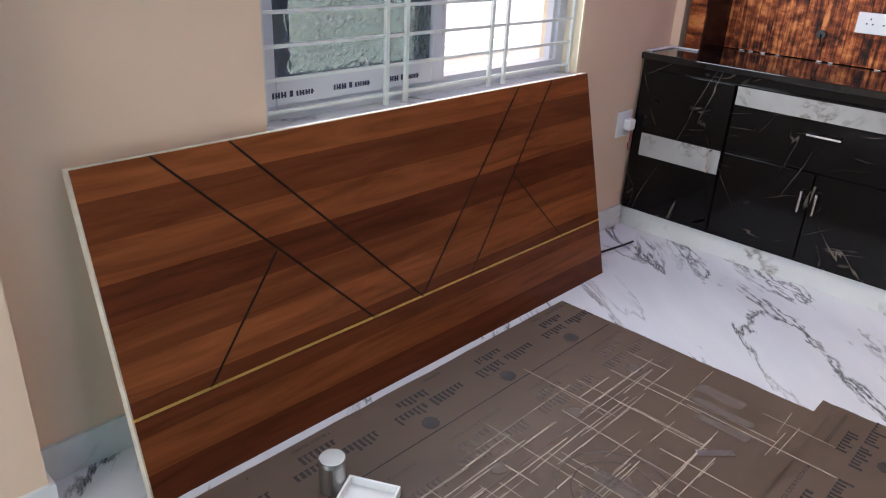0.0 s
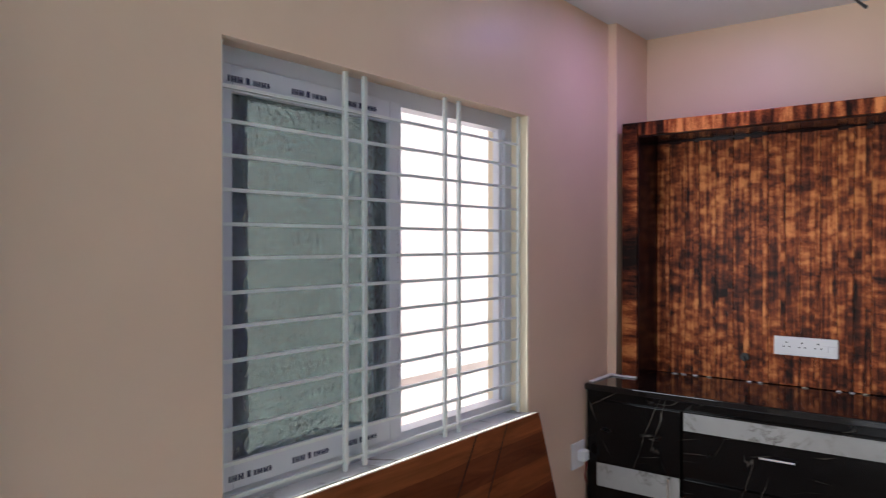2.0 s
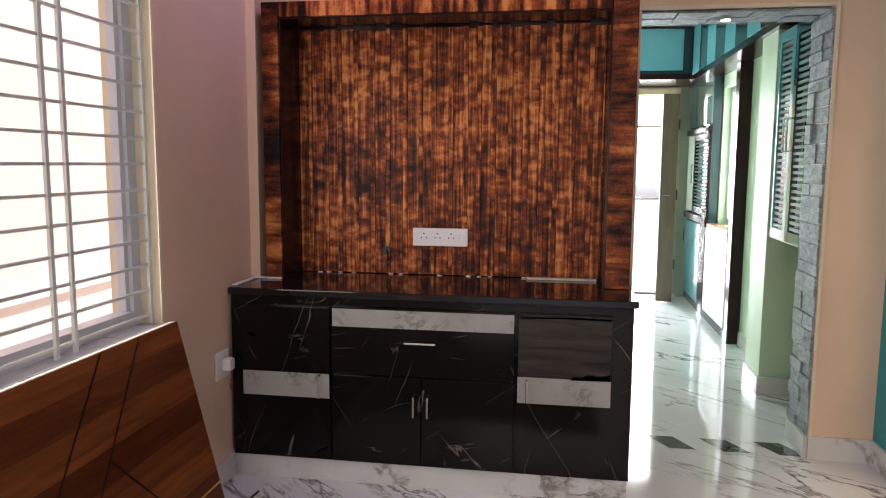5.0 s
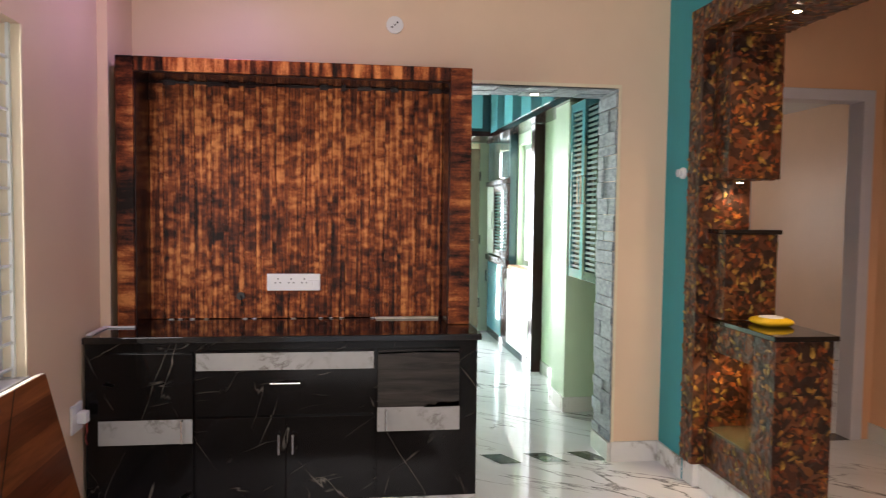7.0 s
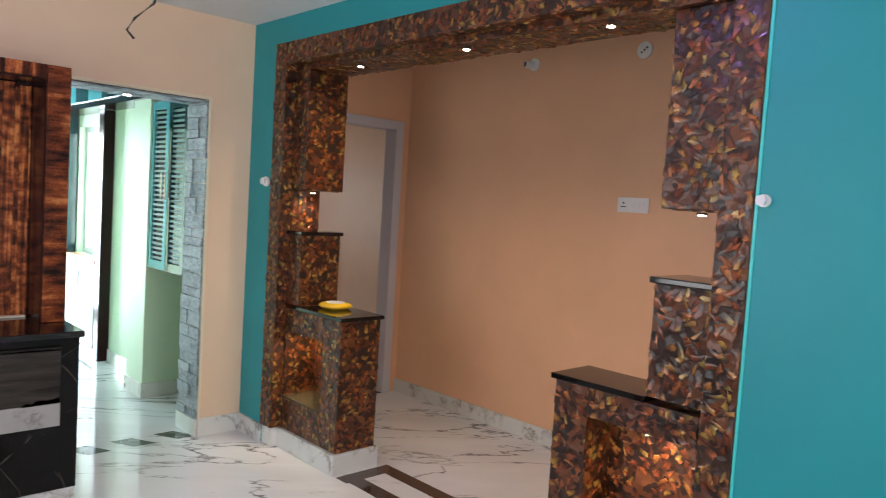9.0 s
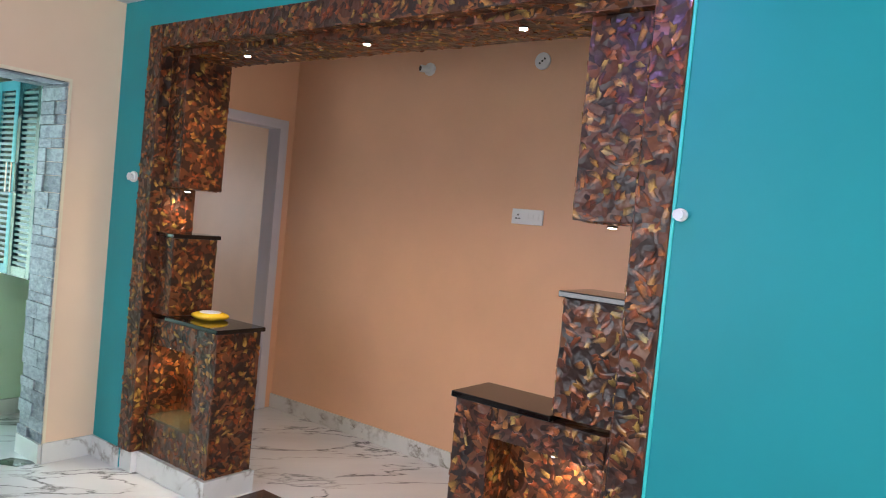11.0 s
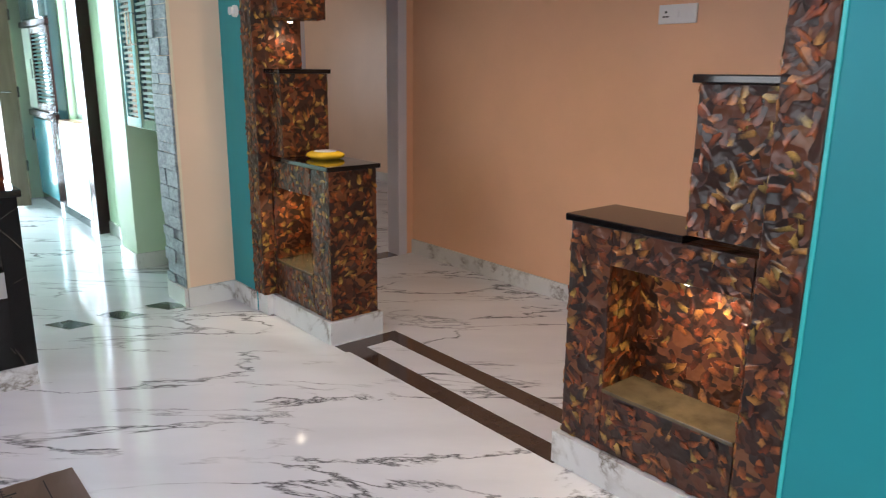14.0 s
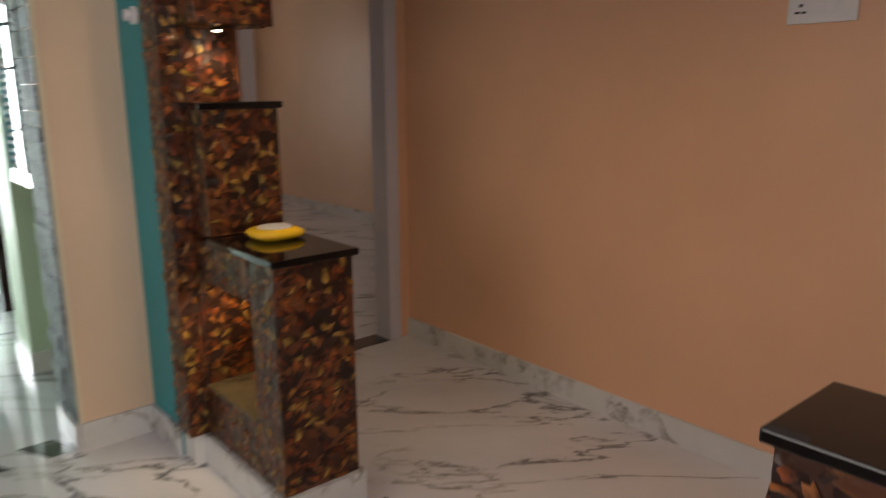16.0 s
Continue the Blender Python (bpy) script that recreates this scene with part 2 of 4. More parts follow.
def walnut():
    """Laminate in bands of lighter and darker walnut along the leaf."""
    m, nt, b = start("banded_walnut_laminate", 0.30)
    b.inputs["Specular IOR Level"].default_value = 0.12
    v = coords(nt, (1, 1, 1), (0, 0, 0), False)
    sep = nt.nodes.new("ShaderNodeSeparateXYZ"); nt.links.new(v, sep.inputs[0])
    n0 = noise_node(nt, coords(nt, (1, 1, 1), (0, 0, 0), False), 1.2, 2)
    ad = nt.nodes.new("ShaderNodeMath"); ad.operation = "MULTIPLY_ADD"; ad.inputs[1].default_value = 0.02
    nt.links.new(n0.outputs[0], ad.inputs[0]); nt.links.new(sep.outputs[2], ad.inputs[2])
    dv = nt.nodes.new("ShaderNodeMath"); dv.operation = "MULTIPLY"; dv.inputs[1].default_value = 1 / 0.098
    nt.links.new(ad.outputs[0], dv.inputs[0])
    fl = nt.nodes.new("ShaderNodeMath"); fl.operation = "FLOOR"; nt.links.new(dv.outputs[0], fl.inputs[0])
    gm = nt.nodes.new("ShaderNodeMath"); gm.operation = "MULTIPLY"; gm.inputs[1].default_value = 0.618; nt.links.new(fl.outputs[0], gm.inputs[0])
    wn = nt.nodes.new("ShaderNodeMath"); wn.operation = "FRACT"; nt.links.new(gm.outputs[0], wn.inputs[0])
    band = ramp(nt.nodes, [(0.1, (0.108, 0.028, 0.011)), (0.9, (0.265, 0.083, 0.027))])
    nt.links.new(wn.outputs[0], band.inputs[0])
    g = noise_node(nt, coords(nt, (1, 2.2, 26), (0, 0, 0), False), 1.0, 6, 0.6, 0.8)
    gr = ramp(nt.nodes, [(0.3, (0.55, 0.50, 0.48)), (0.7, (1.15, 1.15, 1.15))])
    nt.links.new(g.outputs[0], gr.inputs[0])
    mu = nt.nodes.new("ShaderNodeMix"); mu.data_type = "RGBA"; mu.blend_type = "MULTIPLY"; mu.inputs[0].default_value = 1.0
    nt.links.new(band.outputs[0], mu.inputs[6]); nt.links.new(gr.outputs[0], mu.inputs[7])
    nt.links.new(mu.outputs[2], b.inputs["Base Color"])
    bump(nt, b, g.outputs[0], 0.05, 0.002)
    return m


def copper_brushed(name, grain, dab, weights=(0.24, 0.42, 0.26, 0.08), gain=1.0):
    """Copper-brown brushed paint with dark dabs laid across the grain, each board its own."""
    m, nt, b = start(name, 0.34, 0.2)
    b.inputs["Specular IOR Level"].default_value = 0.15
    info = nt.nodes.new("ShaderNodeObjectInfo")
    sh = nt.nodes.new("ShaderNodeMath"); sh.operation = "MULTIPLY"; sh.inputs[1].default_value = 37.0
    nt.links.new(info.outputs["Random"], sh.inputs[0])

    def shifted(scale):
        v = nt.nodes.new("ShaderNodeVectorMath"); v.operation = "ADD"
        nt.links.new(coords(nt, scale), v.inputs[0]); nt.links.new(sh.outputs[0], v.inputs[1])
        return v.outputs[0]

    layers = (noise_node(nt, shifted(grain), 1.0, 5, 0.65), noise_node(nt, shifted(dab), 1.0, 2.5, 0.5, 0.25), noise_node(nt, coords(nt), 3.0, 5, 0.6), noise_node(nt, coords(nt), 140, 3))
    total = None
    for n, k in zip(layers, weights):
        a = nt.nodes.new("ShaderNodeMath"); a.operation = "MULTIPLY_ADD"; a.inputs[1].default_value = k
        nt.links.new(n.outputs[0], a.inputs[0])
        if total is None:
            a.inputs[2].default_value = 0.0
        else:
            nt.links.new(total, a.inputs[2])
        total = a.outputs[0]
    r = ramp(nt.nodes, [(0.415, (0.008, 0.003, 0.002)), (0.475, (0.085, 0.019, 0.008)), (0.525, (0.25 * gain, 0.060 * gain, 0.018 * gain)), (0.59, (0.60 * gain, 0.22 * gain, 0.070 * gain))])
    nt.links.new(total, r.inputs[0])
    nt.links.new(r.outputs[0], b.inputs["Base Color"])
    bump(nt, b, total, 0.7, 0.008)
    return m


def flake_material():
    """Dry-brushed trowel strokes: dark at the tail, copper, rust or olive gold towards the raised end, under varnish."""
    m, nt, b = start("gilded_plaster_flakes", 0.30, 0.25, 0.25)
    geo = nt.nodes.new("ShaderNodeNewGeometry")
    r = ramp(nt.nodes, [(0.0, (0.12, 0.026, 0.010)), (0.35, (0.30, 0.070, 0.019)), (0.6, (0.42, 0.135, 0.034)), (0.78, (0.45, 0.23, 0.052)), (0.9, (0.30, 0.21, 0.050)), (1.0, (0.56, 0.33, 0.075))])
    nt.links.new(geo.outputs["Random Per Island"], r.inputs[0])
    uv = nt.nodes.new("ShaderNodeUVMap"); uv.uv_map = "along"
    sep = nt.nodes.new("ShaderNodeSeparateXYZ"); nt.links.new(uv.outputs[0], sep.inputs[0])
    n = noise_node(nt, coords(nt), 95, 5, 0.7, 0.4)
    ad = nt.nodes.new("ShaderNodeMath"); ad.operation = "MULTIPLY_ADD"; ad.inputs[1].default_value = 0.9; ad.inputs[2].default_value = -0.45
    nt.links.new(n.outputs[0], ad.inputs[0])
    su = nt.nodes.new("ShaderNodeMath"); su.operation = "ADD"
    nt.links.new(ad.outputs[0], su.inputs[0]); nt.links.new(sep.outputs[0], su.inputs[1])
    k = ramp(nt.nodes, [(0.38, (0.0, 0.0, 0.0)), (0.95, (1.0, 1.0, 1.0))])
    nt.links.new(su.outputs[0], k.inputs[0])
    nt.links.new(mixed(nt, k.outputs[0], (0.028, 0.010, 0.006), r.outputs[0]), b.inputs["Base Color"])
    bump(nt, b, n.outputs[0], 0.4, 0.003)
    return m


def frosted():
    m, nt, b = start("pebbled_obscure_glass", 0.10)
    b.inputs["Base Color"].default_value = (0.36, 0.43, 0.43, 1)
    b.inputs["Transmission Weight"].default_value, b.inputs["IOR"].default_value = 1.0, 1.45
    v = nt.nodes.new("ShaderNodeTexVoronoi"); v.inputs["Scale"].default_value = 52
    nt.links.new(coords(nt), v.inputs["Vector"])
    bump(nt, b, v.outputs[0], 0.6, 0.009)
    return m


def rough_stone():
    m, nt, b = start("split_grey_stone", 0.6)
    info = nt.nodes.new("ShaderNodeObjectInfo")
    n = noise_node(nt, coords(nt, (1, 1, 2)), 22, 7, 0.7)
    r = ramp(nt.nodes, [(0.25, (0.05, 0.06, 0.07)), (0.5, (0.20, 0.24, 0.27)), (0.75, (0.40, 0.46, 0.50))])
    ad = nt.nodes.new("ShaderNodeMath"); ad.operation = "MULTIPLY_ADD"; ad.inputs[1].default_value = 0.2
    nt.links.new(info.outputs["Random"], ad.inputs[0]); nt.links.new(n.outputs[0], ad.inputs[2])
    nt.links.new(ad.outputs[0], r.inputs[0])
    nt.links.new(r.outputs[0], b.inputs["Base Color"])
    bump(nt, b, n.outputs[0], 0.9, 0.02)
    return m


WALNUT, FLAKES, GLASS, STONE = walnut(), flake_material(), frosted(), rough_stone()
COPPER = copper_brushed("copper_brushed_panel", (52, 52, 2.4), (12, 12, 25), (0.41, 0.29, 0.21, 0.09))
COPPERTOP = copper_brushed("copper_striped_rail", (70, 8, 8), (25, 3, 2.5), (0.16, 0.50, 0.24, 0.10), 1.2)
COPPERSIDE = copper_brushed("copper_striped_stile", (8, 8, 70), (5, 5, 25), (0.14, 0.32, 0.44, 0.10), 0.85)


def trowelled():
    """Dark ground coat of the arch: torn trowel marks in black, umber and rust."""
    m, nt, b = start("trowelled_dark_plaster", 0.36)
    n = noise_node(nt, coords(nt), 9, 3)
    mx = nt.nodes.new("ShaderNodeMix"); mx.data_type = "RGBA"; mx.inputs[0].default_value = 0.10
    nt.links.new(coords(nt), mx.inputs[6]); nt.links.new(n.outputs["Color"], mx.inputs[7])
    vo = nt.nodes.new("ShaderNodeTexVoronoi"); vo.inputs["Scale"].default_value = 20
    nt.links.new(mx.outputs[2], vo.inputs["Vector"])
    sep = nt.nodes.new("ShaderNodeSeparateColor"); nt.links.new(vo.outputs["Color"], sep.inputs[0])
    r = ramp(nt.nodes, [(0.0, (0.010, 0.005, 0.004)), (0.4, (0.040, 0.013, 0.007)), (0.7, (0.11, 0.031, 0.012)), (1.0, (0.17, 0.062, 0.019))])
    nt.links.new(sep.outputs[0], r.inputs[0])
    nt.links.new(r.outputs[0], b.inputs["Base Color"])
    bump(nt, b, vo.outputs["Distance"], 0.8, 0.012)
    return m


PLASTER = trowelled()


# ---- building helpers ----
def add_box(bm, x0, x1, y0, y1, z0, z1):
    vs = [bm.verts.new(p) for p in ((x0, y0, z0), (x1, y0, z0), (x1, y1, z0), (x0, y1, z0), (x0, y0, z1), (x1, y0, z1), (x1, y1, z1), (x0, y1, z1))]
    for f in ((3, 2, 1, 0), (4, 5, 6, 7), (0, 1, 5, 4), (1, 2, 6, 5), (2, 3, 7, 6), (3, 0, 4, 7)):
        bm.faces.new([vs[i] for i in f])


def boxes(*dims, bevel=0.0):
    bm = bmesh.new()
    for d in dims:
        add_box(bm, *d)
    if bevel:
        bmesh.ops.bevel(bm, geom=list(bm.edges), offset=bevel, segments=2, profile=0.5, affect="EDGES")
    return bm


def disc(r, depth, axis="z", at=(0, 0, 0), r2=None, seg=24):
    bm = bmesh.new()
    bmesh.ops.create_cone(bm, cap_ends=True, segments=seg, radius1=r, radius2=r if r2 is None else r2, depth=depth)
    turn = {"z": Matrix(), "x": Matrix.Rotation(radians(90), 4, "Y"), "y": Matrix.Rotation(radians(90), 4, "X")}[axis]
    bmesh.ops.transform(bm, matrix=Matrix.Translation(at) @ turn, verts=bm.verts)
    return bm


def tube(points, r, seg=8):
    """A round bar along a line of points."""
    bm = bmesh.new()
    rings = []
    pts = [Vector(p) for p in points]
    for i, p in enumerate(pts):
        d = (pts[min(i + 1, len(pts) - 1)] - pts[max(i - 1, 0)]).normalized()
        s = d.orthogonal().normalized()
        t = d.cross(s)
        rings.append([bm.verts.new(p + r * (math.cos(a) * s + math.sin(a) * t)) for a in (2 * math.pi * k / seg for k in range(seg))])
    for a, b in zip(rings, rings[1:]):
        s0 = min(range(seg), key=lambda k: (b[k].co - a[0].co).length)
        for k in range(seg):
            bm.faces.new((a[k], a[(k + 1) % seg], b[(k + 1 + s0) % seg], b[(k + s0) % seg]))
    bm.faces.new(rings[0][::-1]); bm.faces.new(rings[-1])
    bmesh.ops.recalc_face_normals(bm, faces=bm.faces)
    return bm


def mesh_object(name, bm, material):
    me = bpy.data.meshes.new(name)
    bm.to_mesh(me)
    bm.free()
    me.materials.append(material)
    return new(name, me)


def part(name, bm, material, parent, label=""):
    ob = mesh_object(name, bm, material)
    ob.parent = parent
    ob.matrix_parent_inverse = parent.matrix_world.inverted()
    return tagged(ob, label)


def thing(name, label, category, at=(0, 0, 0), group=""):
    ob = new(name)
    ob.empty_display_size = 0.05
    ob.location = at
    ob.matrix_world = Matrix.Translation(at)
    return tagged(ob, label, category, group)


def structure(name, bm, material, label, category):
    return tagged(mesh_object(name, bm, material), label, category, kind="structure")


H = 2.615
WX, EX, NY, SY = -1.54, 1.37, 3.62, -2.5
DX, DN = 2.89, 3.86

# ---- setting ----
structure("ground", boxes((-60, 60, -60, 80, -0.40, -0.25)), EARTH, "pale bare earth round the house", "ground")
structure("backdrop", boxes((-45, 45, 62, 62.2, -0.5, 40)), glow("white_hazy_distance", (0.92, 0.97, 1.0), 2.2), "white hazy distance beyond the back door", "backdrop")
structure("floor", boxes((-1.9, 5.1, -2.7, 9.8, -0.2, 0.0)), MARBLE, "polished white marble tile floor with grey veins", "floor")
structure("ceiling", boxes((WX - 0.2, 1.499, -2.7, NY, H, H + 0.12)), CEIL, "plain pale grey painted ceiling", "ceiling")
HD = 2.95
structure("ceiling_dining", boxes((1.45, 3.1, -2.7, DN + 0.16, HD, HD + 0.1)), CEIL, "plain pale ceiling over the dining side", "ceiling")
structure("ceiling_kitchen", boxes((-0.6, 1.7, NY, 8.3, 2.72, 2.84)), CEIL, "plain pale kitchen ceiling", "ceiling")
structure("ceiling_back_room", boxes((1.505, 5.1, DN + 0.161, 9.8, H + 0.002, H + 0.12)), CEIL, "plain pale ceiling of the back room", "ceiling")

WY0, WY1, WZ0, WZ1 = 0.965, 2.47, 0.80, 2.05
structure("wall_west", boxes((WX - 0.2, WX, SY, WY0, 0, H), (WX - 0.2, WX, WY1, NY + 0.2, 0, H), (WX - 0.2, WX, WY0, WY1, 0, WZ0), (WX - 0.2, WX, WY0, WY1, WZ1, H)), PEACH, "smooth peach painted wall with a window opening", "wall")
structure("pillar_north_west", boxes((WX - 0.01, -1.495, 3.235, NY, 0, H)), PEACH, "peach painted corner pillar", "pillar")
structure("pillar_south_west", boxes((WX - 0.01, -1.40, -0.25, 0.225, 0, H)), PEACH, "peach painted wall pillar", "pillar")
OX0, OX1, OZ = 0.24, 1.082, 2.106
structure("wall_north", boxes((WX - 0.2, OX0, NY, NY + 0.2, 0, H), (OX1, EX + 0.25, NY, NY + 0.2, 0, H), (OX0, OX1, NY, NY + 0.2, OZ, H)), PEACH, "smooth peach painted wall with a passage opening", "wall")
structure("trim", boxes((OX0 - 0.02, OX1 + 0.015, NY - 0.008, NY, OZ, OZ + 0.018), (OX1, OX1 + 0.015, NY - 0.008, NY, 0.1, OZ)), CREAM, "thin cream edge bead round the passage opening", "trim")
AY0, AY1, AZ = 0.348, 3.33, 2.46
structure("wall_east", boxes((EX, EX + 0.25, SY, AY0, 0, H), (EX, EX + 0.25, AY1, NY, 0, H), (EX, EX + 0.25, AY0, AY1, AZ, H), (EX + 0.13, EX + 0.25, SY, NY, H, HD)), TEAL, "teal painted wall round a wide arch opening", "wall")
# unseen closing wall; its entrance opening is assumed, to let in the south fill
structure("wall_south", boxes((WX - 0.2, -1.15, SY - 0.2, SY, 0, H), (0.75, 1.45, SY - 0.2, SY, 0, H), (1.45, 3.1, SY - 0.2, SY, 0, HD), (-1.15, 0.75, SY - 0.2, SY, 2.2, H)), PEACH, "plain peach wall with an assumed entrance opening, out of view", "wall")
structure("wall_dining_east", boxes((DX, DX + 0.2, SY, DN + 0.16, 0, HD)), APRICOT, "smooth apricot painted dining wall", "wall")
structure("wall_dining_north", boxes((EX + 0.25, 1.95, DN, DN + 0.16, 0, HD), (2.82, DX, DN, DN + 0.16, 0, HD), (1.95, 2.82, DN, DN + 0.16, 2.19, HD), (EX + 0.13, EX + 0.246, NY + 0.2, DN, 0, HD)), APRICOT, "apricot painted wall with a doorway", "wall")
structure("wall_back_room", boxes((4.78, 4.98, DN + 0.16, 9.6, 0, H)), PEACH, "plain peach wall of the back room", "wall")
# the opening in this unseen wall is added to hold the back room lamp
structure("wall_back_room_north", boxes((1.7, 2.2, 9.4, 9.6, 0, H), (3.6, 4.78, 9.4, 9.6, 0, H), (2.2, 3.6, 9.4, 9.6, 0, 0.9), (2.2, 3.6, 9.4, 9.6, 2.1, H)), PEACH, "plain peach wall with an added opening for the fill lamp", "wall")
structure("wall_back_room_west", boxes((1.70, 1.80, DN + 0.16, 9.4, 0, H)), PEACH, "plain peach wall of the back room", "wall")
structure("wall_back_room_south", boxes((DX + 0.2, 4.78, DN, DN + 0.16, 0, H)), PEACH, "plain peach wall of the back room", "wall")
KY0, KY1, KZ0, KZ1 = 6.04, 6.86, 0.88, 2.08
structure("wall_kitchen_east", boxes((1.30, 1.50, 4.97, KY0, 0, 2.72), (1.30, 1.50, KY1, 8.3, 0, 2.72), (1.30, 1.50, KY0, KY1, 0, KZ0), (1.30, 1.50, KY0, KY1, KZ1, 2.72)), MINT, "mint green painted kitchen wall with a window opening", "wall")
structure("backdrop_kitchen_window", boxes((1.62, 1.64, KY0 - 0.4, KY1 + 0.9, 0.3, 2.6)), glow("white_hazy_sky", (0.88, 0.97, 1.0), 5.0), "white hazy daylight outside the kitchen window", "backdrop")
win2 = structure("window_2", boxes((1.36, 1.42, KY0, KY0 + 0.05, KZ0, KZ1), (1.36, 1.42, KY1 - 0.05, KY1, KZ0, KZ1), (1.36, 1.42, KY0 + 0.05, KY1 - 0.05, KZ1 - 0.05, KZ1), (1.36, 1.42, KY0 + 0.05, KY1 - 0.05, KZ0, KZ0 + 0.05), bevel=0.003), UPVC, "white kitchen window with thin cross bars", "window")
for z in (1.10, 1.32, 1.54, 1.76):
    part("cross_bar", boxes((1.43, 1.442, KY0 + 0.001, KY1 - 0.001, z, z + 0.012)), STEEL, win2)
part("window_sill", boxes((1.20, 1.36, KY0, KY1, KZ0 - 0.045, KZ0 - 0.001), bevel=0.004), ORANGE, win2, "pale orange stone sill")
structure("pier_kitchen", boxes((1.12, 1.50, 4.64, 4.97, 0, 2.72)), MINT, "mint green painted pier in the kitchen passage", "pier")
structure("wall_kitchen_alcove", boxes((1.42, 1.50, NY + 0.2, 4.64, 0, 2.72)), MINT, "mint green painted alcove wall", "wall")
structure("wall_kitchen_west", boxes((-0.5, -0.32, NY + 0.2, 8.3, 0, 2.72)), MINT, "plain mint green kitchen wall", "wall")
structure("wall_kitchen_north", boxes((-0.5, -0.02, 8.1, 8.3, 0, 2.72), (1.12, 1.5, 8.1, 8.3, 0, 2.72), (-0.02, 1.12, 8.1, 8.3, 2.2, 2.72)), MINT, "mint green kitchen end wall with a doorway", "wall")

SK = 0.105
structure("baseboard", boxes((WX, WX + 0.012, 0.225, 3.235, 0, SK), (-1.40, -1.388, -0.25, 0.237, 0, SK), (WX + 0.012, -1.40, 0.225, 0.237, 0, SK), (OX1 + 0.0, EX, NY - 0.012, NY, 0, SK + 0.01), (EX - 0.014, EX, AY1, NY - 0.012, 0, SK + 0.01), (EX - 0.014, EX, SY, AY0, 0, SK + 0.01),
    (DX - 0.012, DX, SY, DN, 0, SK), (4.768, 4.78, DN + 0.16, 9.4, 0, SK), (1.108, 1.42, 4.628, 4.64, 0, SK), (1.108, 1.12, 4.64, 4.97, 0, SK), (1.288, 1.30, 4.97, 5.90, 0, SK)), SKIRT, "white veined marble skirting", "baseboard")

# ---- dark stone inlays in the floor ----
def inlay(bm, name, mat, label):
    return structure(name, bm, mat, label, "floor inlay")


inlay(boxes((1.44, 1.54, 1.15, 2.475, 0.0, 0.0015), (1.69, 1.785, 1.15, 2.475, 0.0, 0.0015), (1.42, 1.785, 2.475, 2.575, 0.0, 0.0015)), "floor_inlay_arch", BROWNSTONE, "dark brown granite strips set in the floor under the arch")
inlay(boxes((2.02, 2.745, DN - 0.01, DN + 0.13, 0.0, 0.0015)), "floor_inlay_door", BROWNSTONE, "dark brown granite threshold strip")
bm = bmesh.new()
for x in (0.36, 0.62, 0.88):
    v = [bm.verts.new((x + dx, y, 0.0015)) for dx, y in ((0.0, 3.80), (0.13, 3.80), (0.22, 3.64), (0.09, 3.64))]
    bm.faces.new(v[::-1])
inlay(bm, "floor_inlay_passage", GREENSTONE, "dark green marble slanting pieces set in the passage floor")

# ---- window ----
win = structure("window_1", boxes((WX - 0.14, WX - 0.08, WY0, WY1, WZ0, WZ0 + 0.06), (WX - 0.14, WX - 0.08, WY0, WY1, WZ1 - 0.06, WZ1), (WX - 0.14, WX - 0.08, WY0, WY0 + 0.05, WZ0 + 0.06, WZ1 - 0.06), (WX - 0.14, WX - 0.08, WY1 - 0.062, WY1, WZ0 + 0.06, WZ1 - 0.06), (WX - 0.110, WX - 0.095, WY1 - 0.085, WY1 - 0.062, WZ0 + 0.06, WZ1 - 0.06)), UPVC, "white sliding window half open with film still on its frame", "window")


def sash(y0, y1, x, name, mat):
    z0, z1 = WZ0 + 0.05, WZ1 - 0.05
    s = part(name, boxes((x - 0.018, x + 0.018, y0, y0 + 0.06, z0, z1), (x - 0.018, x + 0.018, y1 - 0.06, y1, z0, z1), (x - 0.018, x + 0.018, y0 + 0.06, y1 - 0.06, z0, z0 + 0.075), (x - 0.018, x + 0.018, y0 + 0.06, y1 - 0.06, z1 - 0.075, z1), bevel=0.003), UPVC, win)
    g = part("pane", boxes((x - 0.003, x + 0.003, y0 + 0.058, y1 - 0.058, z0 + 0.07, z1 - 0.07)), mat, s, "pebbled obscure glass pane")
    g.visible_shadow = False
    return s


sash(WY0 + 0.02, 1.735, WX - 0.085, "sash", GLASS)
sash(WY0 + 0.10, 1.70, WX - 0.128, "sash", GLASS)
part("window_reveal", boxes((WX - 0.199, WX - 0.001, WY1 - 0.012, WY1 - 0.001, WZ0, WZ1)), CREAM, win, "cream painted reveal")
part("window_sill", boxes((WX - 0.199, WX + 0.004, WY0 - 0.004, WY1 + 0.004, WZ0 - 0.012, WZ0 + 0.008), bevel=0.002), SKIRT, win, "grey white stone sill")
def film_words(u0, v0, upright):
    """Two printed words and an emblem between them, as rows of small bars."""
    rr = random.Random(int(1000 * u0 + 100 * v0))
    bars, u = [], u0
    for letters, tall in ((5, 0.017), (1, 0.018), (6, 0.015)):
        for k in range(letters):
            w = 0.011 if letters == 1 else rr.choice((0.005, 0.0065))
            bars.append((u, u + w, v0, v0 + tall))
            if letters > 1 and k % 2:
                bars.append((u + w, u + w + 0.0035, v0 + 0.005, v0 + 0.009))
            u += w + 0.0042
        u += 0.008
    x = WX - 0.0665
    if upright:
        return boxes(*[(x, x + 0.001, v0 - (c - v0), v0 - (d - v0) + (d - c), a, b) for a, b, c, d in bars])
    return boxes(*[(x, x + 0.001, a, b, c, d) for a, b, c, d in bars])


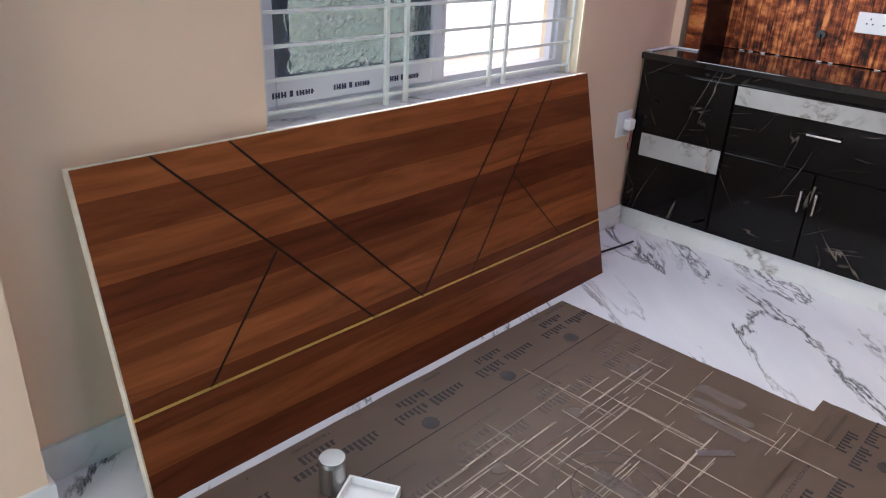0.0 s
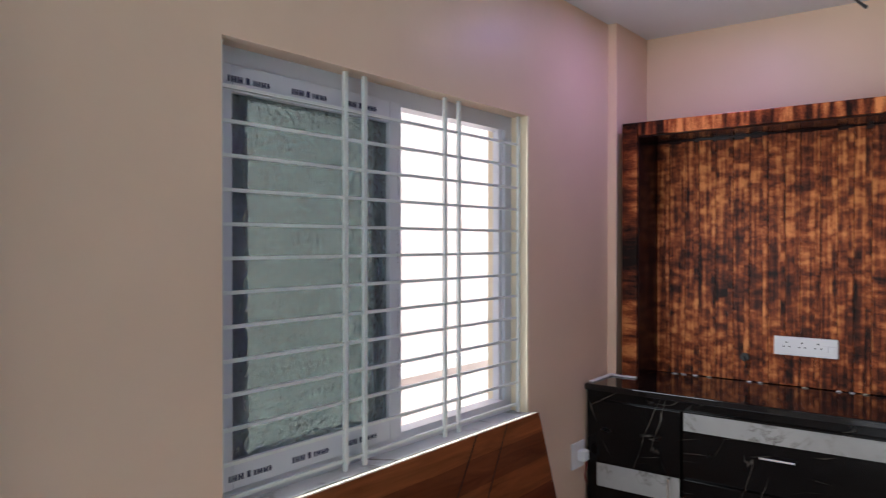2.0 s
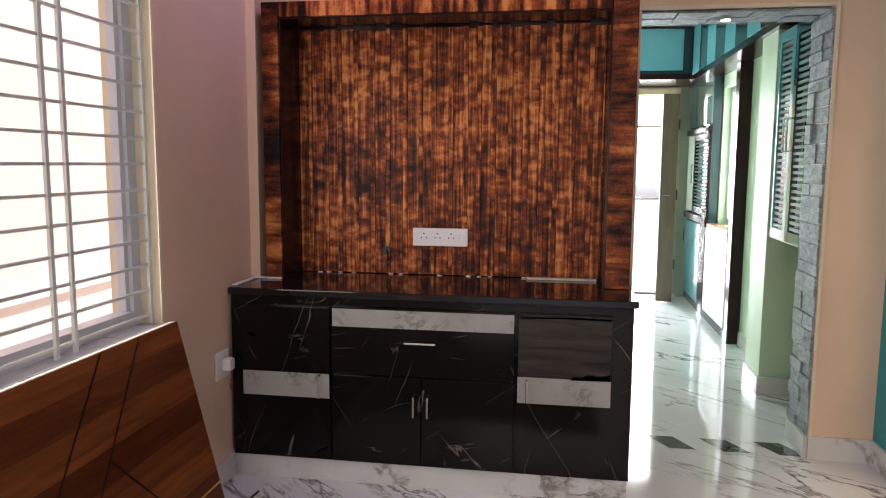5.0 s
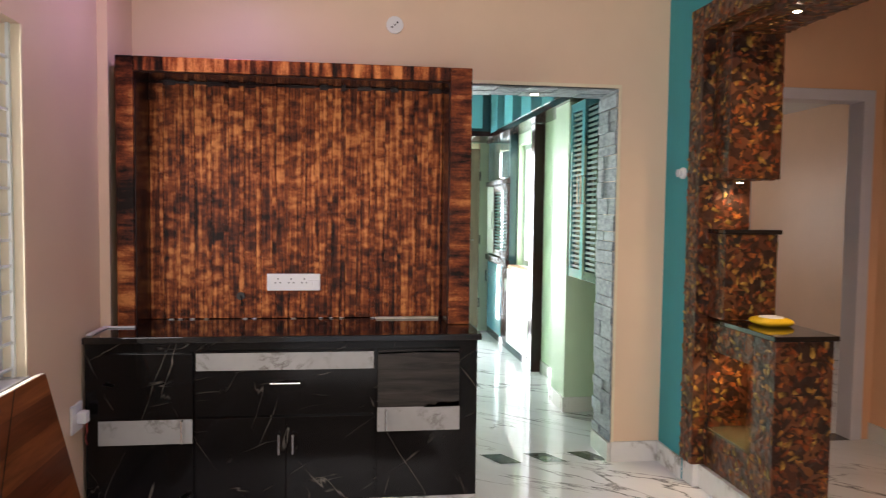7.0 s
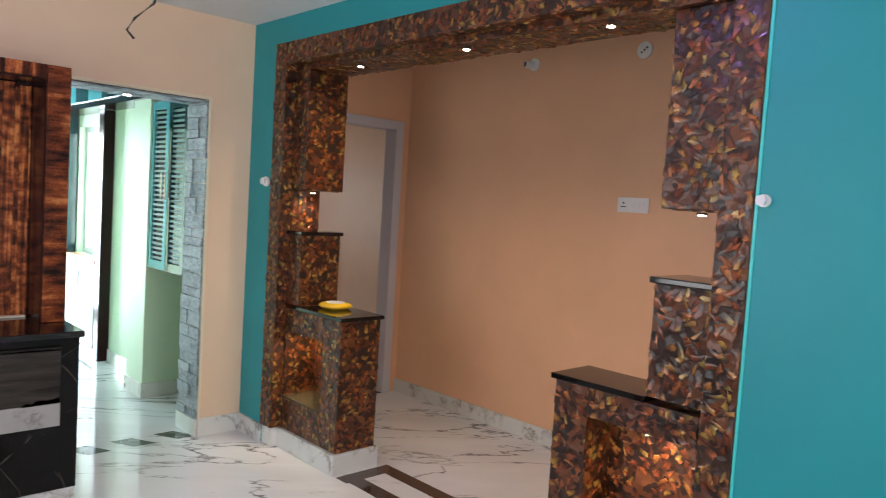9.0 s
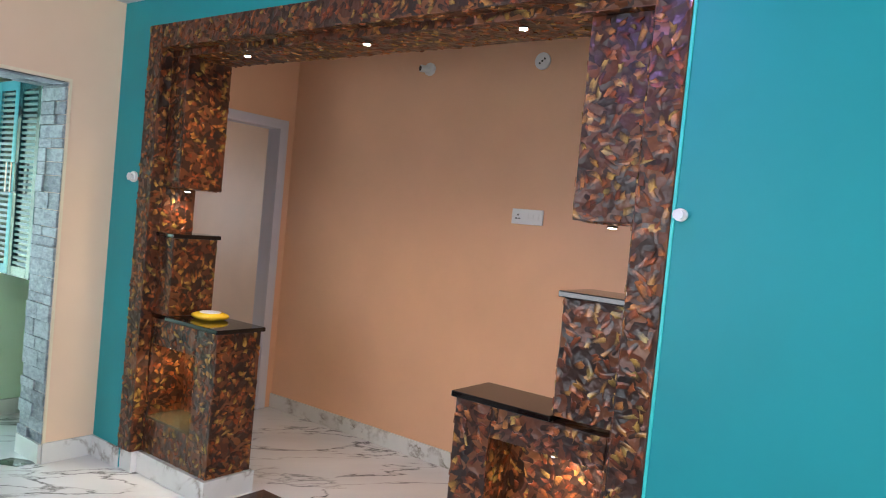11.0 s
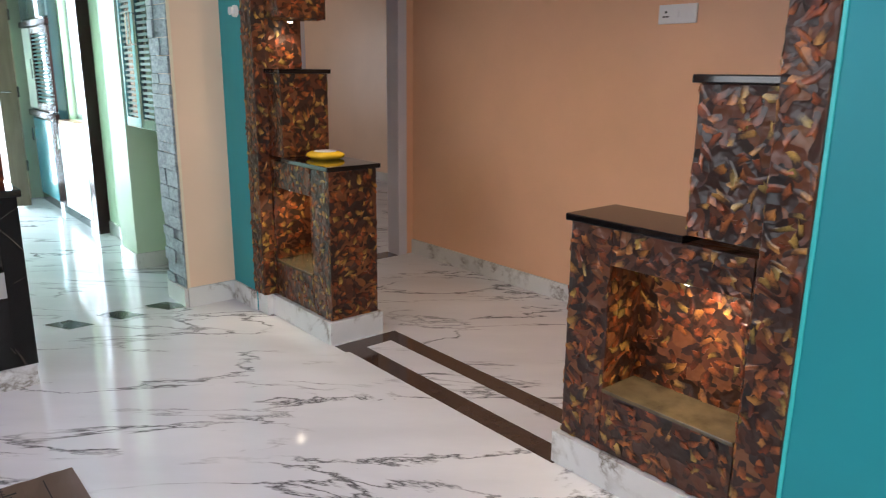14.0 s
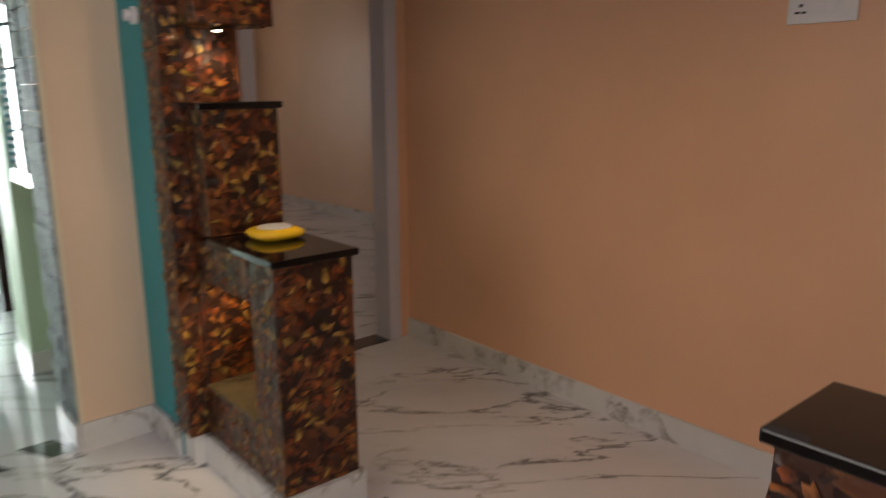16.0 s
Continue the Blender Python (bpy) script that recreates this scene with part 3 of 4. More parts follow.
for y in (1.03, 1.25, 1.47):
    part("film_print", film_words(y, WZ0 + 0.074, False), INKBLUE, win, "navy print on the film")
    part("film_print", film_words(y, WZ1 - 0.098, False), INKBLUE, win, "navy print on the film")
for z in (1.00, 1.22, 1.45, 1.68):
    part("film_print", film_words(z, 1.716, True), INKBLUE, win, "navy print on the film")

grille = thing("window_grille", "white enamelled steel window grille with flat cross bars", "grille", (WX - 0.04, 1.72, WZ0))
gx = WX - 0.04
for y in (0.985, 1.44, 1.525, 1.945, 2.03, 2.45):
    part("upright_bar", boxes((gx - 0.006, gx + 0.006, y - 0.008, y + 0.008, WZ0 + 0.008, WZ1), bevel=0.0015), GRILLE, grille)
for i in range(13):
    z = 0.842 + i * 0.0908
    part("cross_bar", boxes((gx - 0.010, gx + 0.002, 0.985, 2.45, z - 0.005, z + 0.005), bevel=0.001), GRILLE, grille)

# neighbour's wall and ledge outside
house = thing("neighbouring_house", "pale pink rendered house wall with a white ledge across the lane", "house", (-4.4, 2, -0.25))
part("wall", boxes((-4.6, -4.4, -3, 9, -0.25, 5.5)), OUTPINK, house)
part("ledge", boxes((-4.4, -4.31, -3, 9, 0.27, 0.37), bevel=0.01), WHITE, house, "white painted ledge")
part("window_frame", boxes((-4.40, -4.36, 3.6, 3.68, 1.1, 2.6), (-4.40, -4.36, 4.6, 4.68, 1.1, 2.6), (-4.40, -4.36, 3.68, 4.6, 2.52, 2.6), (-4.40, -4.36, 3.68, 4.6, 1.1, 1.18)), WHITE, house, "white window frame")

# ---- television wall unit ----
unit = thing("television_cabinet", "black marble laminate television cabinet with grey bands and chrome handles", "cabinet", (-0.68, 3.25, 0))
part("plinth", boxes((-1.528, 0.185, 2.995, 3.60, 0, 0.10)), SKIRT, unit, "white veined marble plinth")
part("body", boxes((-1.527, 0.19, 2.985, 3.60, 0.10, 0.826), bevel=0.002), BLACKMARBLE, unit)


def front(name, x0, x1, z0, z1, band, handle, film=False):
    f = part(name, boxes((x0, x1, 2.967, 2.984, z0, z1), bevel=0.002), BLACKMARBLE, unit)
    if film:
        part("film", boxes((x0 + 0.004, x1 - 0.004, 2.9655, 2.9668, z0 + 0.30, z1 - 0.006)), FILMED, f, "dull protective film")
    if band:
        part("band", boxes((x0 + 0.002, x1 - 0.002, 2.9635, 2.9668, *band)), GREYMARBLE, f, "grey white marble band")
    (hx0, hz0), (hx1, hz1) = handle
    yh = 2.944
    part("handle", tube([(hx0, 2.966, hz0), (hx0, yh, hz0), (hx1, yh, hz1), (hx1, 2.966, hz1)], 0.0048, 10), CHROME, f, "chrome bar handle")
    return f


front("door", -1.47, -1.075, 0.115, 0.782, (0.385, 0.492), ((-1.118, 0.39), (-1.118, 0.487)))
front("drawer", -1.062, -0.285, 0.502, 0.79, (0.705, 0.782), ((-0.742, 0.648), (-0.612, 0.648)))
front("door", -1.062, -0.678, 0.115, 0.492, None, ((-0.705, 0.33), (-0.705, 0.418)))
front("door", -0.672, -0.285, 0.115, 0.492, None, ((-0.645, 0.33), (-0.645, 0.418)))
front("door", -0.272, 0.108, 0.125, 0.792, (0.415, 0.525), ((-0.232, 0.425), (-0.232, 0.515)), True)
def shard(y, *pts):
    """A thin irregular scrap standing on a front at depth y."""
    bm = bmesh.new()
    f = bm.faces.new([bm.verts.new((x, y, z)) for x, z in pts])
    bmesh.ops.solidify(bm, geom=[f], thickness=0.0008)
    bmesh.ops.recalc_face_normals(bm, faces=bm.faces)
    return bm


part("chip", shard(2.9662, (-1.452, 0.648), (-1.425, 0.662), (-1.418, 0.655), (-1.398, 0.650), (-1.412, 0.642), (-1.430, 0.648)), WHITE, unit, "white chipped edge of laminate")
part("chip", shard(2.9662, (-1.150, 0.128), (-1.128, 0.150), (-1.085, 0.172), (-1.090, 0.155), (-1.120, 0.138)), WHITE, unit, "white chipped edge of laminate")
part("torn_film", shard(2.9628, (-0.06, 0.522), (-0.035, 0.540), (-0.012, 0.531), (0.012, 0.548), (0.060, 0.541), (0.102, 0.552), (0.104, 0.524)), FILMED, unit, "torn curl of protective film")
part("film_edge", shard(2.9628, (-0.262, 0.776), (-0.05, 0.782), (0.102, 0.779), (0.102, 0.772), (-0.10, 0.775), (-0.262, 0.769)), GREYMARBLE, unit, "pale curled edge of protective film")
part("worktop", boxes((-1.528, 0.205, 2.955, 3.60, 0.828, 0.858), bevel=0.005), GRANITE, unit, "polished black granite top")

panel = thing("television_back_panel", "copper-brown brushed slatted panel in a raised frame on the wall", "wall panel", (-0.64, 3.55, 0.86))
FX0, FX1, FZ = -1.462, 0.19, 2.108
part("frame_side", boxes((FX0, FX0 + 0.078, 3.225, NY, 0.859, FZ), bevel=0.004), COPPERSIDE, panel)
part("frame_side", boxes((FX1 - 0.105, FX1, 3.225, NY, 0.859, FZ), bevel=0.004), COPPERSIDE, panel)
part("frame_top", boxes((FX0 + 0.078, FX1 - 0.105, 3.225, NY, FZ - 0.066, FZ), bevel=0.004), COPPERTOP, panel)
IX0, IX1, IZ = FX0 + 0.079, FX1 - 0.106, FZ - 0.067
part("frame_lining", boxes((IX0, IX0 + 0.006, 3.24, 3.488, 0.86, IZ), (IX1 - 0.006, IX1, 3.24, 3.488, 0.86, IZ), (IX0 + 0.006, IX1 - 0.006, 3.24, 3.488, IZ - 0.006, IZ)), MAROON, panel, "dark maroon polished lining")
part("backing", boxes((IX0 + 0.006, IX1 - 0.006, 3.490, NY - 0.002, 0.86, IZ)), MAROON, panel)
x = IX0 + 0.007
rnd = random.Random(4)
narrow = False
while x < IX1 - 0.012:
    w = min(rnd.uniform(0.018, 0.026) if narrow else rnd.uniform(0.040, 0.062), IX1 - 0.008 - x)
    d = rnd.uniform(0.0, 0.001) if narrow else rnd.uniform(0.0025, 0.0045)
    top = IZ - 0.010 - rnd.uniform(0, 0.016)
    part("slat", boxes((x, x + w - 0.0003, 3.468 + d, 3.4895, 0.861, top), bevel=0.0009), COPPER, panel)
    x += w
    narrow = not narrow

plate = thing("socket_plate", "white modular socket plate with three sockets on the slatted panel", "socket", (-0.68, 3.465, 1.03))
part("plate", boxes((-0.810, -0.544, 3.456, 3.4679, 1.002, 1.088), bevel=0.003), WHITE, plate)
for k in range(3):
    xs = -0.756 + k * 0.066
    part("socket", disc(0.0038, 0.002, "y", (xs, 3.4555, 1.062), seg=10), BLACKPL, plate)
    part("socket", disc(0.0034, 0.002, "y", (xs - 0.012, 3.4555, 1.042), seg=10), BLACKPL, plate)
    part("socket", disc(0.0034, 0.002, "y", (xs + 0.012, 3.4555, 1.042), seg=10), BLACKPL, plate)
for xs in (-0.607, -0.579):
    part("switch", boxes((xs, xs + 0.024, 3.4535, 3.456, 1.025, 1.055), bevel=0.001), WHITE, plate)
hole = thing("cable_outlet", "black cable outlet with loose wires in the slatted panel", "cable outlet", (-0.94, 3.465, 0.97))
part("cup", disc(0.02, 0.012, "y", (-0.94, 3.462, 0.975), seg=14), BLACKPL, hole)
part("wire", tube([(-0.94, 3.457, 0.975), (-0.935, 3.44, 0.965), (-0.93, 3.445, 0.94), (-0.935, 3.456, 0.925)], 0.004), BLACKPL, hole)
tagged(mesh_object("wood_offcut", boxes((-0.26, 0.06, 3.42, 3.45, 0.859, 0.868), bevel=0.001), PLYEDGE), "thin pale wooden offcut lying on the granite top", "offcut")


def round_plate(name, label, at, axis, r=0.045, mat=None):
    t = thing(name, label, "ceiling rose", at)
    part("base", disc(r, 0.012, axis, at, seg=28), mat or WHITE, t)
    return t


tagged(mesh_object("grout_smear", boxes((-1.527, -1.50, 3.0, 3.27, 0.8585, 0.865), (-1.50, -1.38, 3.205, 3.224, 0.8585, 0.866), bevel=0.002), WHITE), "white cement smear along the granite top", "grout")
rb = random.Random(21)
for k in range(14):
    x = rb.uniform(IX0 + 0.05, IX1 - 0.05)
    blob = bmesh.new()
    bmesh.ops.create_icosphere(blob, subdivisions=1, radius=1.0)
    for v in blob.verts:
        v.co = (x + v.co.x * rb.uniform(0.008, 0.020), 3.458 + v.co.y * 0.006, 0.860 + max(v.co.z, -0.2) * rb.uniform(0.003, 0.007))
    tagged(mesh_object("cement_crumb", blob, WHITE if k % 3 else PLYEDGE), "small pale cement crumb at the foot of the panel", "grout", "cement crumbs on the granite top")
rose = round_plate("ceiling_rose", "white round wall lamp point on the peach wall", (-0.165, NY - 0.007, 2.395), "y")
for dx, dz in ((-0.014, -0.012), (0, 0), (0.014, 0.012)):
    part("screw", disc(0.005, 0.003, "y", (-0.165 + dx, NY - 0.0145, 2.395 + dz), seg=10), BLACKPL, rose)

sock = thing("wall_socket", "white wall socket with a plugged-in adapter beside the cabinet", "socket", (WX, 2.91, 0.53))
part("plate", boxes((WX + 0.001, WX + 0.012, 2.84, 2.96, 0.47, 0.59), bevel=0.003), WHITE, sock)
part("plug", boxes((WX + 0.012, WX + 0.05, 2.885, 2.935, 0.505, 0.555), bevel=0.006), WHITE, sock)
part("wire", tube([(WX + 0.045, 2.91, 0.51), (WX + 0.05, 2.90, 0.47), (WX + 0.04, 2.905, 0.44), (WX + 0.045, 2.91, 0.41)], 0.003), paint("red_wire", (0.3, 0.03, 0.02), 0.5, 0.1, 0), sock)

# ---- door leaf leaning on the window wall ----
LEN, HGT, THK = 2.02, 0.852, 0.034
lean = math.atan2(0.205, 0.826)
leaf = new("door_leaf")
leaf.empty_display_size = 0.05
leaf.matrix_world = Matrix.Translation((-1.262, 0.408, 0.001)) @ Matrix.Rotation(-lean, 4, "Y")
tagged(leaf, "banded walnut laminate door leaf with dark grooves leaning under the window", "door leaf")


def leaf_part(name, bm, mat, label=""):
    ob = mesh_object(name, bm, mat)
    ob.parent = leaf
    return tagged(ob, label)


leaf_part("panel", boxes((-0.003, 0.0, 0.004, LEN, 0.0, HGT - 0.003)), WALNUT)
leaf_part("core", boxes((-THK, -0.0032, 0.0, LEN - 0.002, 0.0, HGT)), PLYEDGE, "raw pale board edge")


def strip(name, a, b, w, mat, label=""):
    """A thin line on the leaf from a to b, both (along, up)."""
    d = Vector((0, b[0] - a[0], b[1] - a[1]))
    n = Vector((1, 0, 0)).cross(d.normalized()) * (w / 2)
    bm = bmesh.new()
    p, q = Vector((0.0008, *a)), Vector((0.0008, *b))
    bm.faces.new([bm.verts.new(v) for v in (p - n, q - n, q + n, p + n)])
    bmesh.ops.solidify(bm, geom=list(bm.faces), thickness=0.0006)
    bmesh.ops.recalc_face_normals(bm, faces=bm.faces)
    return leaf_part(name, bm, mat, label)


GZ = 0.24
LEAF_LINES = [((0.186, 0.848), (0.762, GZ)), ((0.396, 0.848), (0.972, GZ)), ((0.474, 0.538), (0.206, GZ)), ((1.578, 0.848), (0.972, GZ)), ((1.779, 0.848), (1.207, GZ)), ((1.496, 0.538), (1.747, GZ))]
strip("gold_strip", (0.0, GZ), (LEN, GZ), 0.008, GOLD, "thin gold inlay strip")
for a, b in LEAF_LINES:
    strip("groove", a, b, 0.006, GROOVE, "dark routed groove")

# ---- packing sheets and loose things on the floor ----
def lettering(words, size, at, mat, parent):
    """Flat printed words, read from +y towards -y with their tops towards +x."""
    cu = bpy.data.curves.new("small_print", "FONT")
    cu.body, cu.size = words, size
    tmp = bpy.data.objects.new("small_print", cu)
    me = bpy.data.meshes.new_from_object(tmp)
    bpy.data.objects.remove(tmp)
    me.transform(Matrix.Translation(at) @ Matrix.Rotation(-math.pi / 2, 4, "Z"))
    me.materials.clear()
    me.materials.append(mat)
    ob = new("small_print", me)
    ob.parent = parent
    ob.matrix_parent_inverse = parent.matrix_world.inverted()
    return tagged(ob, "small dark printed words")


def packing_sheet(x0, x1, y0, y1, z, rows, label):
    t = thing("packing_sheet", label, "packing sheet", ((x0 + x1) / 2, (y0 + y1) / 2, z), "packing sheets on the floor")
    bm = bmesh.new()
    nx, ny = 12, 20
    r = random.Random(int(100 * x1) + 900)
    grid = [[bm.verts.new((x0 + (x1 - x0) * i / nx, y0 + (y1 - y0) * j / ny, z + 0.002 + (0.004 * r.random() if (i in (0, nx) or j in (0, ny)) else 0.001 * r.random()))) for j in range(ny + 1)] for i in range(nx + 1)]
    for i in range(nx):
        for j in range(ny):
            bm.faces.new((grid[i][j], grid[i + 1][j], grid[i + 1][j + 1], grid[i][j + 1]))
    bmesh.ops.solidify(bm, geom=list(bm.faces), thickness=0.0018)
    part("sheet", bm, CARD, t)
    zt = z + 0.0036
    for rx, mat in rows:
        for k in range(int((y1 - y0) / 0.36)):
            y = y1 - 0.30 - k * 0.36
            bars = []
            for base, ya, yb, tall in ((rx, y + 0.02, y + 0.145, 0.036), (rx, y + 0.165, y + 0.30, 0.036), (rx - 0.050, y + 0.07, y + 0.19, 0.030)):
                q = ya
                while q < yb:
                    hgt = tall * r.choice((0.7, 0.7, 1.0, 1.15))
                    bars.append((base, base + hgt, q, q + r.uniform(0.006, 0.012), zt, zt + 0.0004))
                    bars.append((base, base + 0.005, q, q + 0.013, zt + 0.0001, zt + 0.0005))
                    q += 0.018
            tagged(part("print", boxes(*bars), mat, t, "dark printed lettering block"), kind="stuff")
            part("emblem", disc(0.028, 0.0006, "z", (rx + 0.085, y + 0.09, zt + 0.0002), seg=9), mat, t, "dark printed emblem")
            lettering("PLYWOOD & BLOCK BOARD", 0.017, (rx - 0.085, y + 0.295, zt + 0.0003), mat, t)
        part("print_rule", boxes((rx + 0.122, rx + 0.126, y0 + 0.02, y1 - 0.02, zt, zt + 0.0004)), mat, t, "thin printed rule")
    return t


packing_sheet(-0.26, 0.12, 0.35, 2.17, 0.0, [(-0.10, INK)], "brown kraft packing sheet with dark print lying on marble")
sheet = packing_sheet(-1.225, -0.22, 0.20, 2.075, 0.004, [(-1.12, INK), (-0.86, FADEDINK)], "scratched brown kraft packing sheet with dark print on the floor")
zt = 0.0082
r = random.Random(7)
for k in range(120):
    cx, cy = (r.gauss(r.choice((-0.72, -0.55, -0.32)), 0.05), r.uniform(0.5, 1.95)) if k % 3 else (r.uniform(-0.85, -0.25), r.gauss(r.choice((0.9, 1.25, 1.6)), 0.06))
    along = r.random() < 0.62
    ln, w = r.uniform(0.08, 0.5), r.uniform(0.0006, 0.0019)
    a = (0.0 if along else math.pi / 2) + r.gauss(0, 0.02)
    bm = boxes((-w, w, -ln / 2, ln / 2, 0, 0.0004))
    bmesh.ops.transform(bm, matrix=Matrix.Translation((cx, min(max(cy, 0.22 + ln / 2), 2.05 - ln / 2), zt)) @ Matrix.Rotation(a, 4, "Z"), verts=bm.verts)
    part("scratch", bm, SCRATCH, sheet, "pale knife scratch")
part("stamp", boxes((-0.58, -0.42, 1.90, 1.95, zt, zt + 0.0004), (-0.56, -0.36, 1.83, 1.87, zt, zt + 0.0004), (-0.50, -0.34, 1.76, 1.80, zt, zt + 0.0004)), FADEDINK, sheet, "faded printed stamp")
bm = bmesh.new()
for r0, r1 in ((0.155, 0.162), (0.115, 0.119)):
    va = [[bm.verts.new((-0.50 + q * math.cos(a), 1.30 + q * math.sin(a), zt + 0.0004)) for q in (r0, r1)] for a in (2 * math.pi * i / 40 for i in range(40))]
    for i in range(40):
        bm.faces.new((va[i][0], va[i][1], va[(i + 1) % 40][1], va[(i + 1) % 40][0]))
add_box(bm, -0.58, -0.42, 1.30, 1.35, zt, zt + 0.0004)
add_box(bm, -0.57, -0.44, 1.22, 1.26, zt, zt + 0.0004)
part("seal", bm, FADEDINK, sheet, "faded round printed seal")
bm = boxes((-0.012, 0.012, -0.055, 0.055, 0, 0.002), bevel=0.0006)
bmesh.ops.transform(bm, matrix=Matrix.Translation((-0.385, 1.65, zt)) @ Matrix.Rotation(-0.75, 4, "Z"), verts=bm.verts)
tagged(mesh_object("metal_strip", bm, STEEL), "short dull metal strip lying on the packing sheet", "metal strip")

tin = thing("tin_cup", "dull grey steel tin standing on the packing sheet", "tin", (-1.02, 0.77, 0.008))
part("body", disc(0.034, 0.085, "z", (-1.02, 0.77, 0.051), seg=32), STEEL, tin)
part("lid", disc(0.036, 0.012, "z", (-1.02, 0.77, 0.0995), 0.033, 32), STEEL, tin)
tray = thing("white_box_plate", "white plastic switch box plate on the packing sheet", "plate", (-0.915, 0.80, 0.008))
bm = boxes((-0.07, 0.07, -0.05, 0.05, 0, 0.006), (-0.07, 0.07, -0.05, -0.044, 0.006, 0.03), (-0.07, 0.07, 0.044, 0.05, 0.006, 0.03), (-0.07, -0.064, -0.044, 0.044, 0.006, 0.03), (0.064, 0.07, -0.044, 0.044, 0.006, 0.03))
bmesh.ops.transform(bm, matrix=Matrix.Translation((-0.915, 0.80, 0.0085)) @ Matrix.Rotation(0.5, 4, "Z"), verts=bm.verts)
part("tray", bm, WHITE, tray)
tagged(mesh_object("floor_wire", tube([(-1.40, 2.52, 0.006), (-1.38, 2.62, 0.006), (-1.36, 2.74, 0.006), (-1.35, 2.83, 0.006)], 0.005), BLACKPL), "short black pipe end lying by the door leaf", "pipe")
tagged(mesh_object("fan_wire", tube([(-0.10, 1.40, H), (-0.10, 1.40, 2.35), (-0.09, 1.41, 2.15), (-0.12, 1.40, 2.06), (-0.17, 1.40, 2.01), (-0.19, 1.40, 1.975), (-0.17, 1.40, 1.955)], 0.0035), BLACKPL), "loose black wire hanging from the ceiling fan point", "wire")

# ---- arch partition ----
arch = thing("arch_partition", "dark gilded textured plaster arch with stepped shelves in the teal wall", "partition", (1.5, 1.85, 0))
BX, PX0, PX1 = 1.358, 1.432, 1.708
QX0 = 1.474
LZ, BZ = 2.30, 0.118
faces = []


def block(name, x0, x1, y0, y1, z0, z1, sides="wsne", label=""):
    part(name, boxes((x0, x1, y0, y1, z0, z1), bevel=0.003), PLASTER, arch, label)
    quad = {"w": ((x0, y0, z0), (0, y1 - y0, 0), (0, 0, z1 - z0), (-1, 0, 0)), "e": ((x1, y0, z0), (0, y1 - y0, 0), (0, 0, z1 - z0), (1, 0, 0)),
            "s": ((x0, y0, z0), (x1 - x0, 0, 0), (0, 0, z1 - z0), (0, -1, 0)), "n": ((x0, y1, z0), (x1 - x0, 0, 0), (0, 0, z1 - z0), (0, 1, 0)),
            "b": ((x0, y0, z0), (x1 - x0, 0, 0), (0, y1 - y0, 0), (0, 0, -1))}
    faces.extend(quad[s] for s in sides)


# bands on the wall face
block("band", BX, PX0 - 0.001, AY1 - 0.125, AY1, BZ + 0.002, AZ, "ws")
block("band", BX, PX0 - 0.001, AY0, AY0 + 0.115, BZ + 0.002, AZ, "wn")
block("band", BX, PX0 - 0.001, AY0 + 0.116, AY1 - 0.126, AZ - 0.125, AZ, "wb")
# piers and lintel behind the bands
LY, RY = 3.215, 0.497
block("pier", PX0, 1.645, LY, AY1, BZ, LZ, "s")
block("pier", PX0, 1.62, AY0, RY, BZ, LZ, "n")
block("lintel", PX0, PX1, AY0, AY1, LZ, AZ - 0.002, "wb")
# stepped shelves
block("upper_box", PX0 - 0.0005, PX1, 3.06, LY - 0.001, 1.592, LZ - 0.001, "wsb")
block("upper_box", QX0, PX1, RY + 0.001, 0.735, 1.592, LZ - 0.001, "wnb")
block("middle_box", PX0 - 0.0005, PX1, 3.06, LY - 0.001, 0.893, 1.318, "ws")
block("middle_box", QX0, PX1, RY + 0.001, 0.735, 0.898, 1.318, "wn")


def niche_box(y0, y1, ztop, ny0, ny1, nz0, nz1, south, fx):
    block("lower_box", fx, PX1, y0, ny0 - 0.001, BZ, ztop, "ws" if south else "w")
    block("lower_box", fx, PX1, ny1 + 0.001, y1, BZ, ztop, "w" if south else "wn")
    block("lower_box", fx, PX1, ny0, ny1, BZ, nz0, "w")
    block("lower_box", fx, PX1, ny0, ny1, nz1, ztop, "w")
    block("niche_back", 1.645, PX1, ny0, ny1, nz0 + 0.001, nz1 - 0.001, "w")
    faces.append(((fx, ny0, nz0), (1.643 - fx, 0, 0), (0, 0, nz1 - nz0), (0, 1, 0)))
    faces.append(((fx, ny1, nz0), (1.643 - fx, 0, 0), (0, 0, nz1 - nz0), (0, -1, 0)))
    part("niche_ledge", boxes((fx - 0.006, 1.644, ny0 + 0.001, ny1 - 0.001, nz0 + 0.001, nz0 + 0.014), bevel=0.002), LEDGE, arch, "polished olive brown ledge")


niche_box(2.615, LY - 0.001, 0.868, 2.785, 3.185, 0.31, 0.725, True, PX0)
niche_box(RY + 0.001, 1.150, 0.872, 0.525, 0.985, 0.325, 0.755, False, QX0)
part("counter", boxes((PX0 - 0.018, PX1 + 0.014, 2.595, 3.059, 0.869, 0.892), bevel=0.004), GRANITE, arch, "polished black granite counter")
part("counter", boxes((QX0 - 0.014, PX1 + 0.014, 0.736, 1.168, 0.873, 0.897), bevel=0.004), GRANITE, arch, "polished black granite counter")
part("shelf", boxes((PX0 - 0.018, PX1 + 0.014, 3.045, LY - 0.002, 1.319, 1.342), bevel=0.004), GRANITE, arch, "polished black granite shelf")
part("shelf", boxes((QX0 - 0.014, PX1 + 0.014, RY + 0.002, 0.752, 1.319, 1.342), bevel=0.004), GRANITE, arch, "polished black granite shelf")
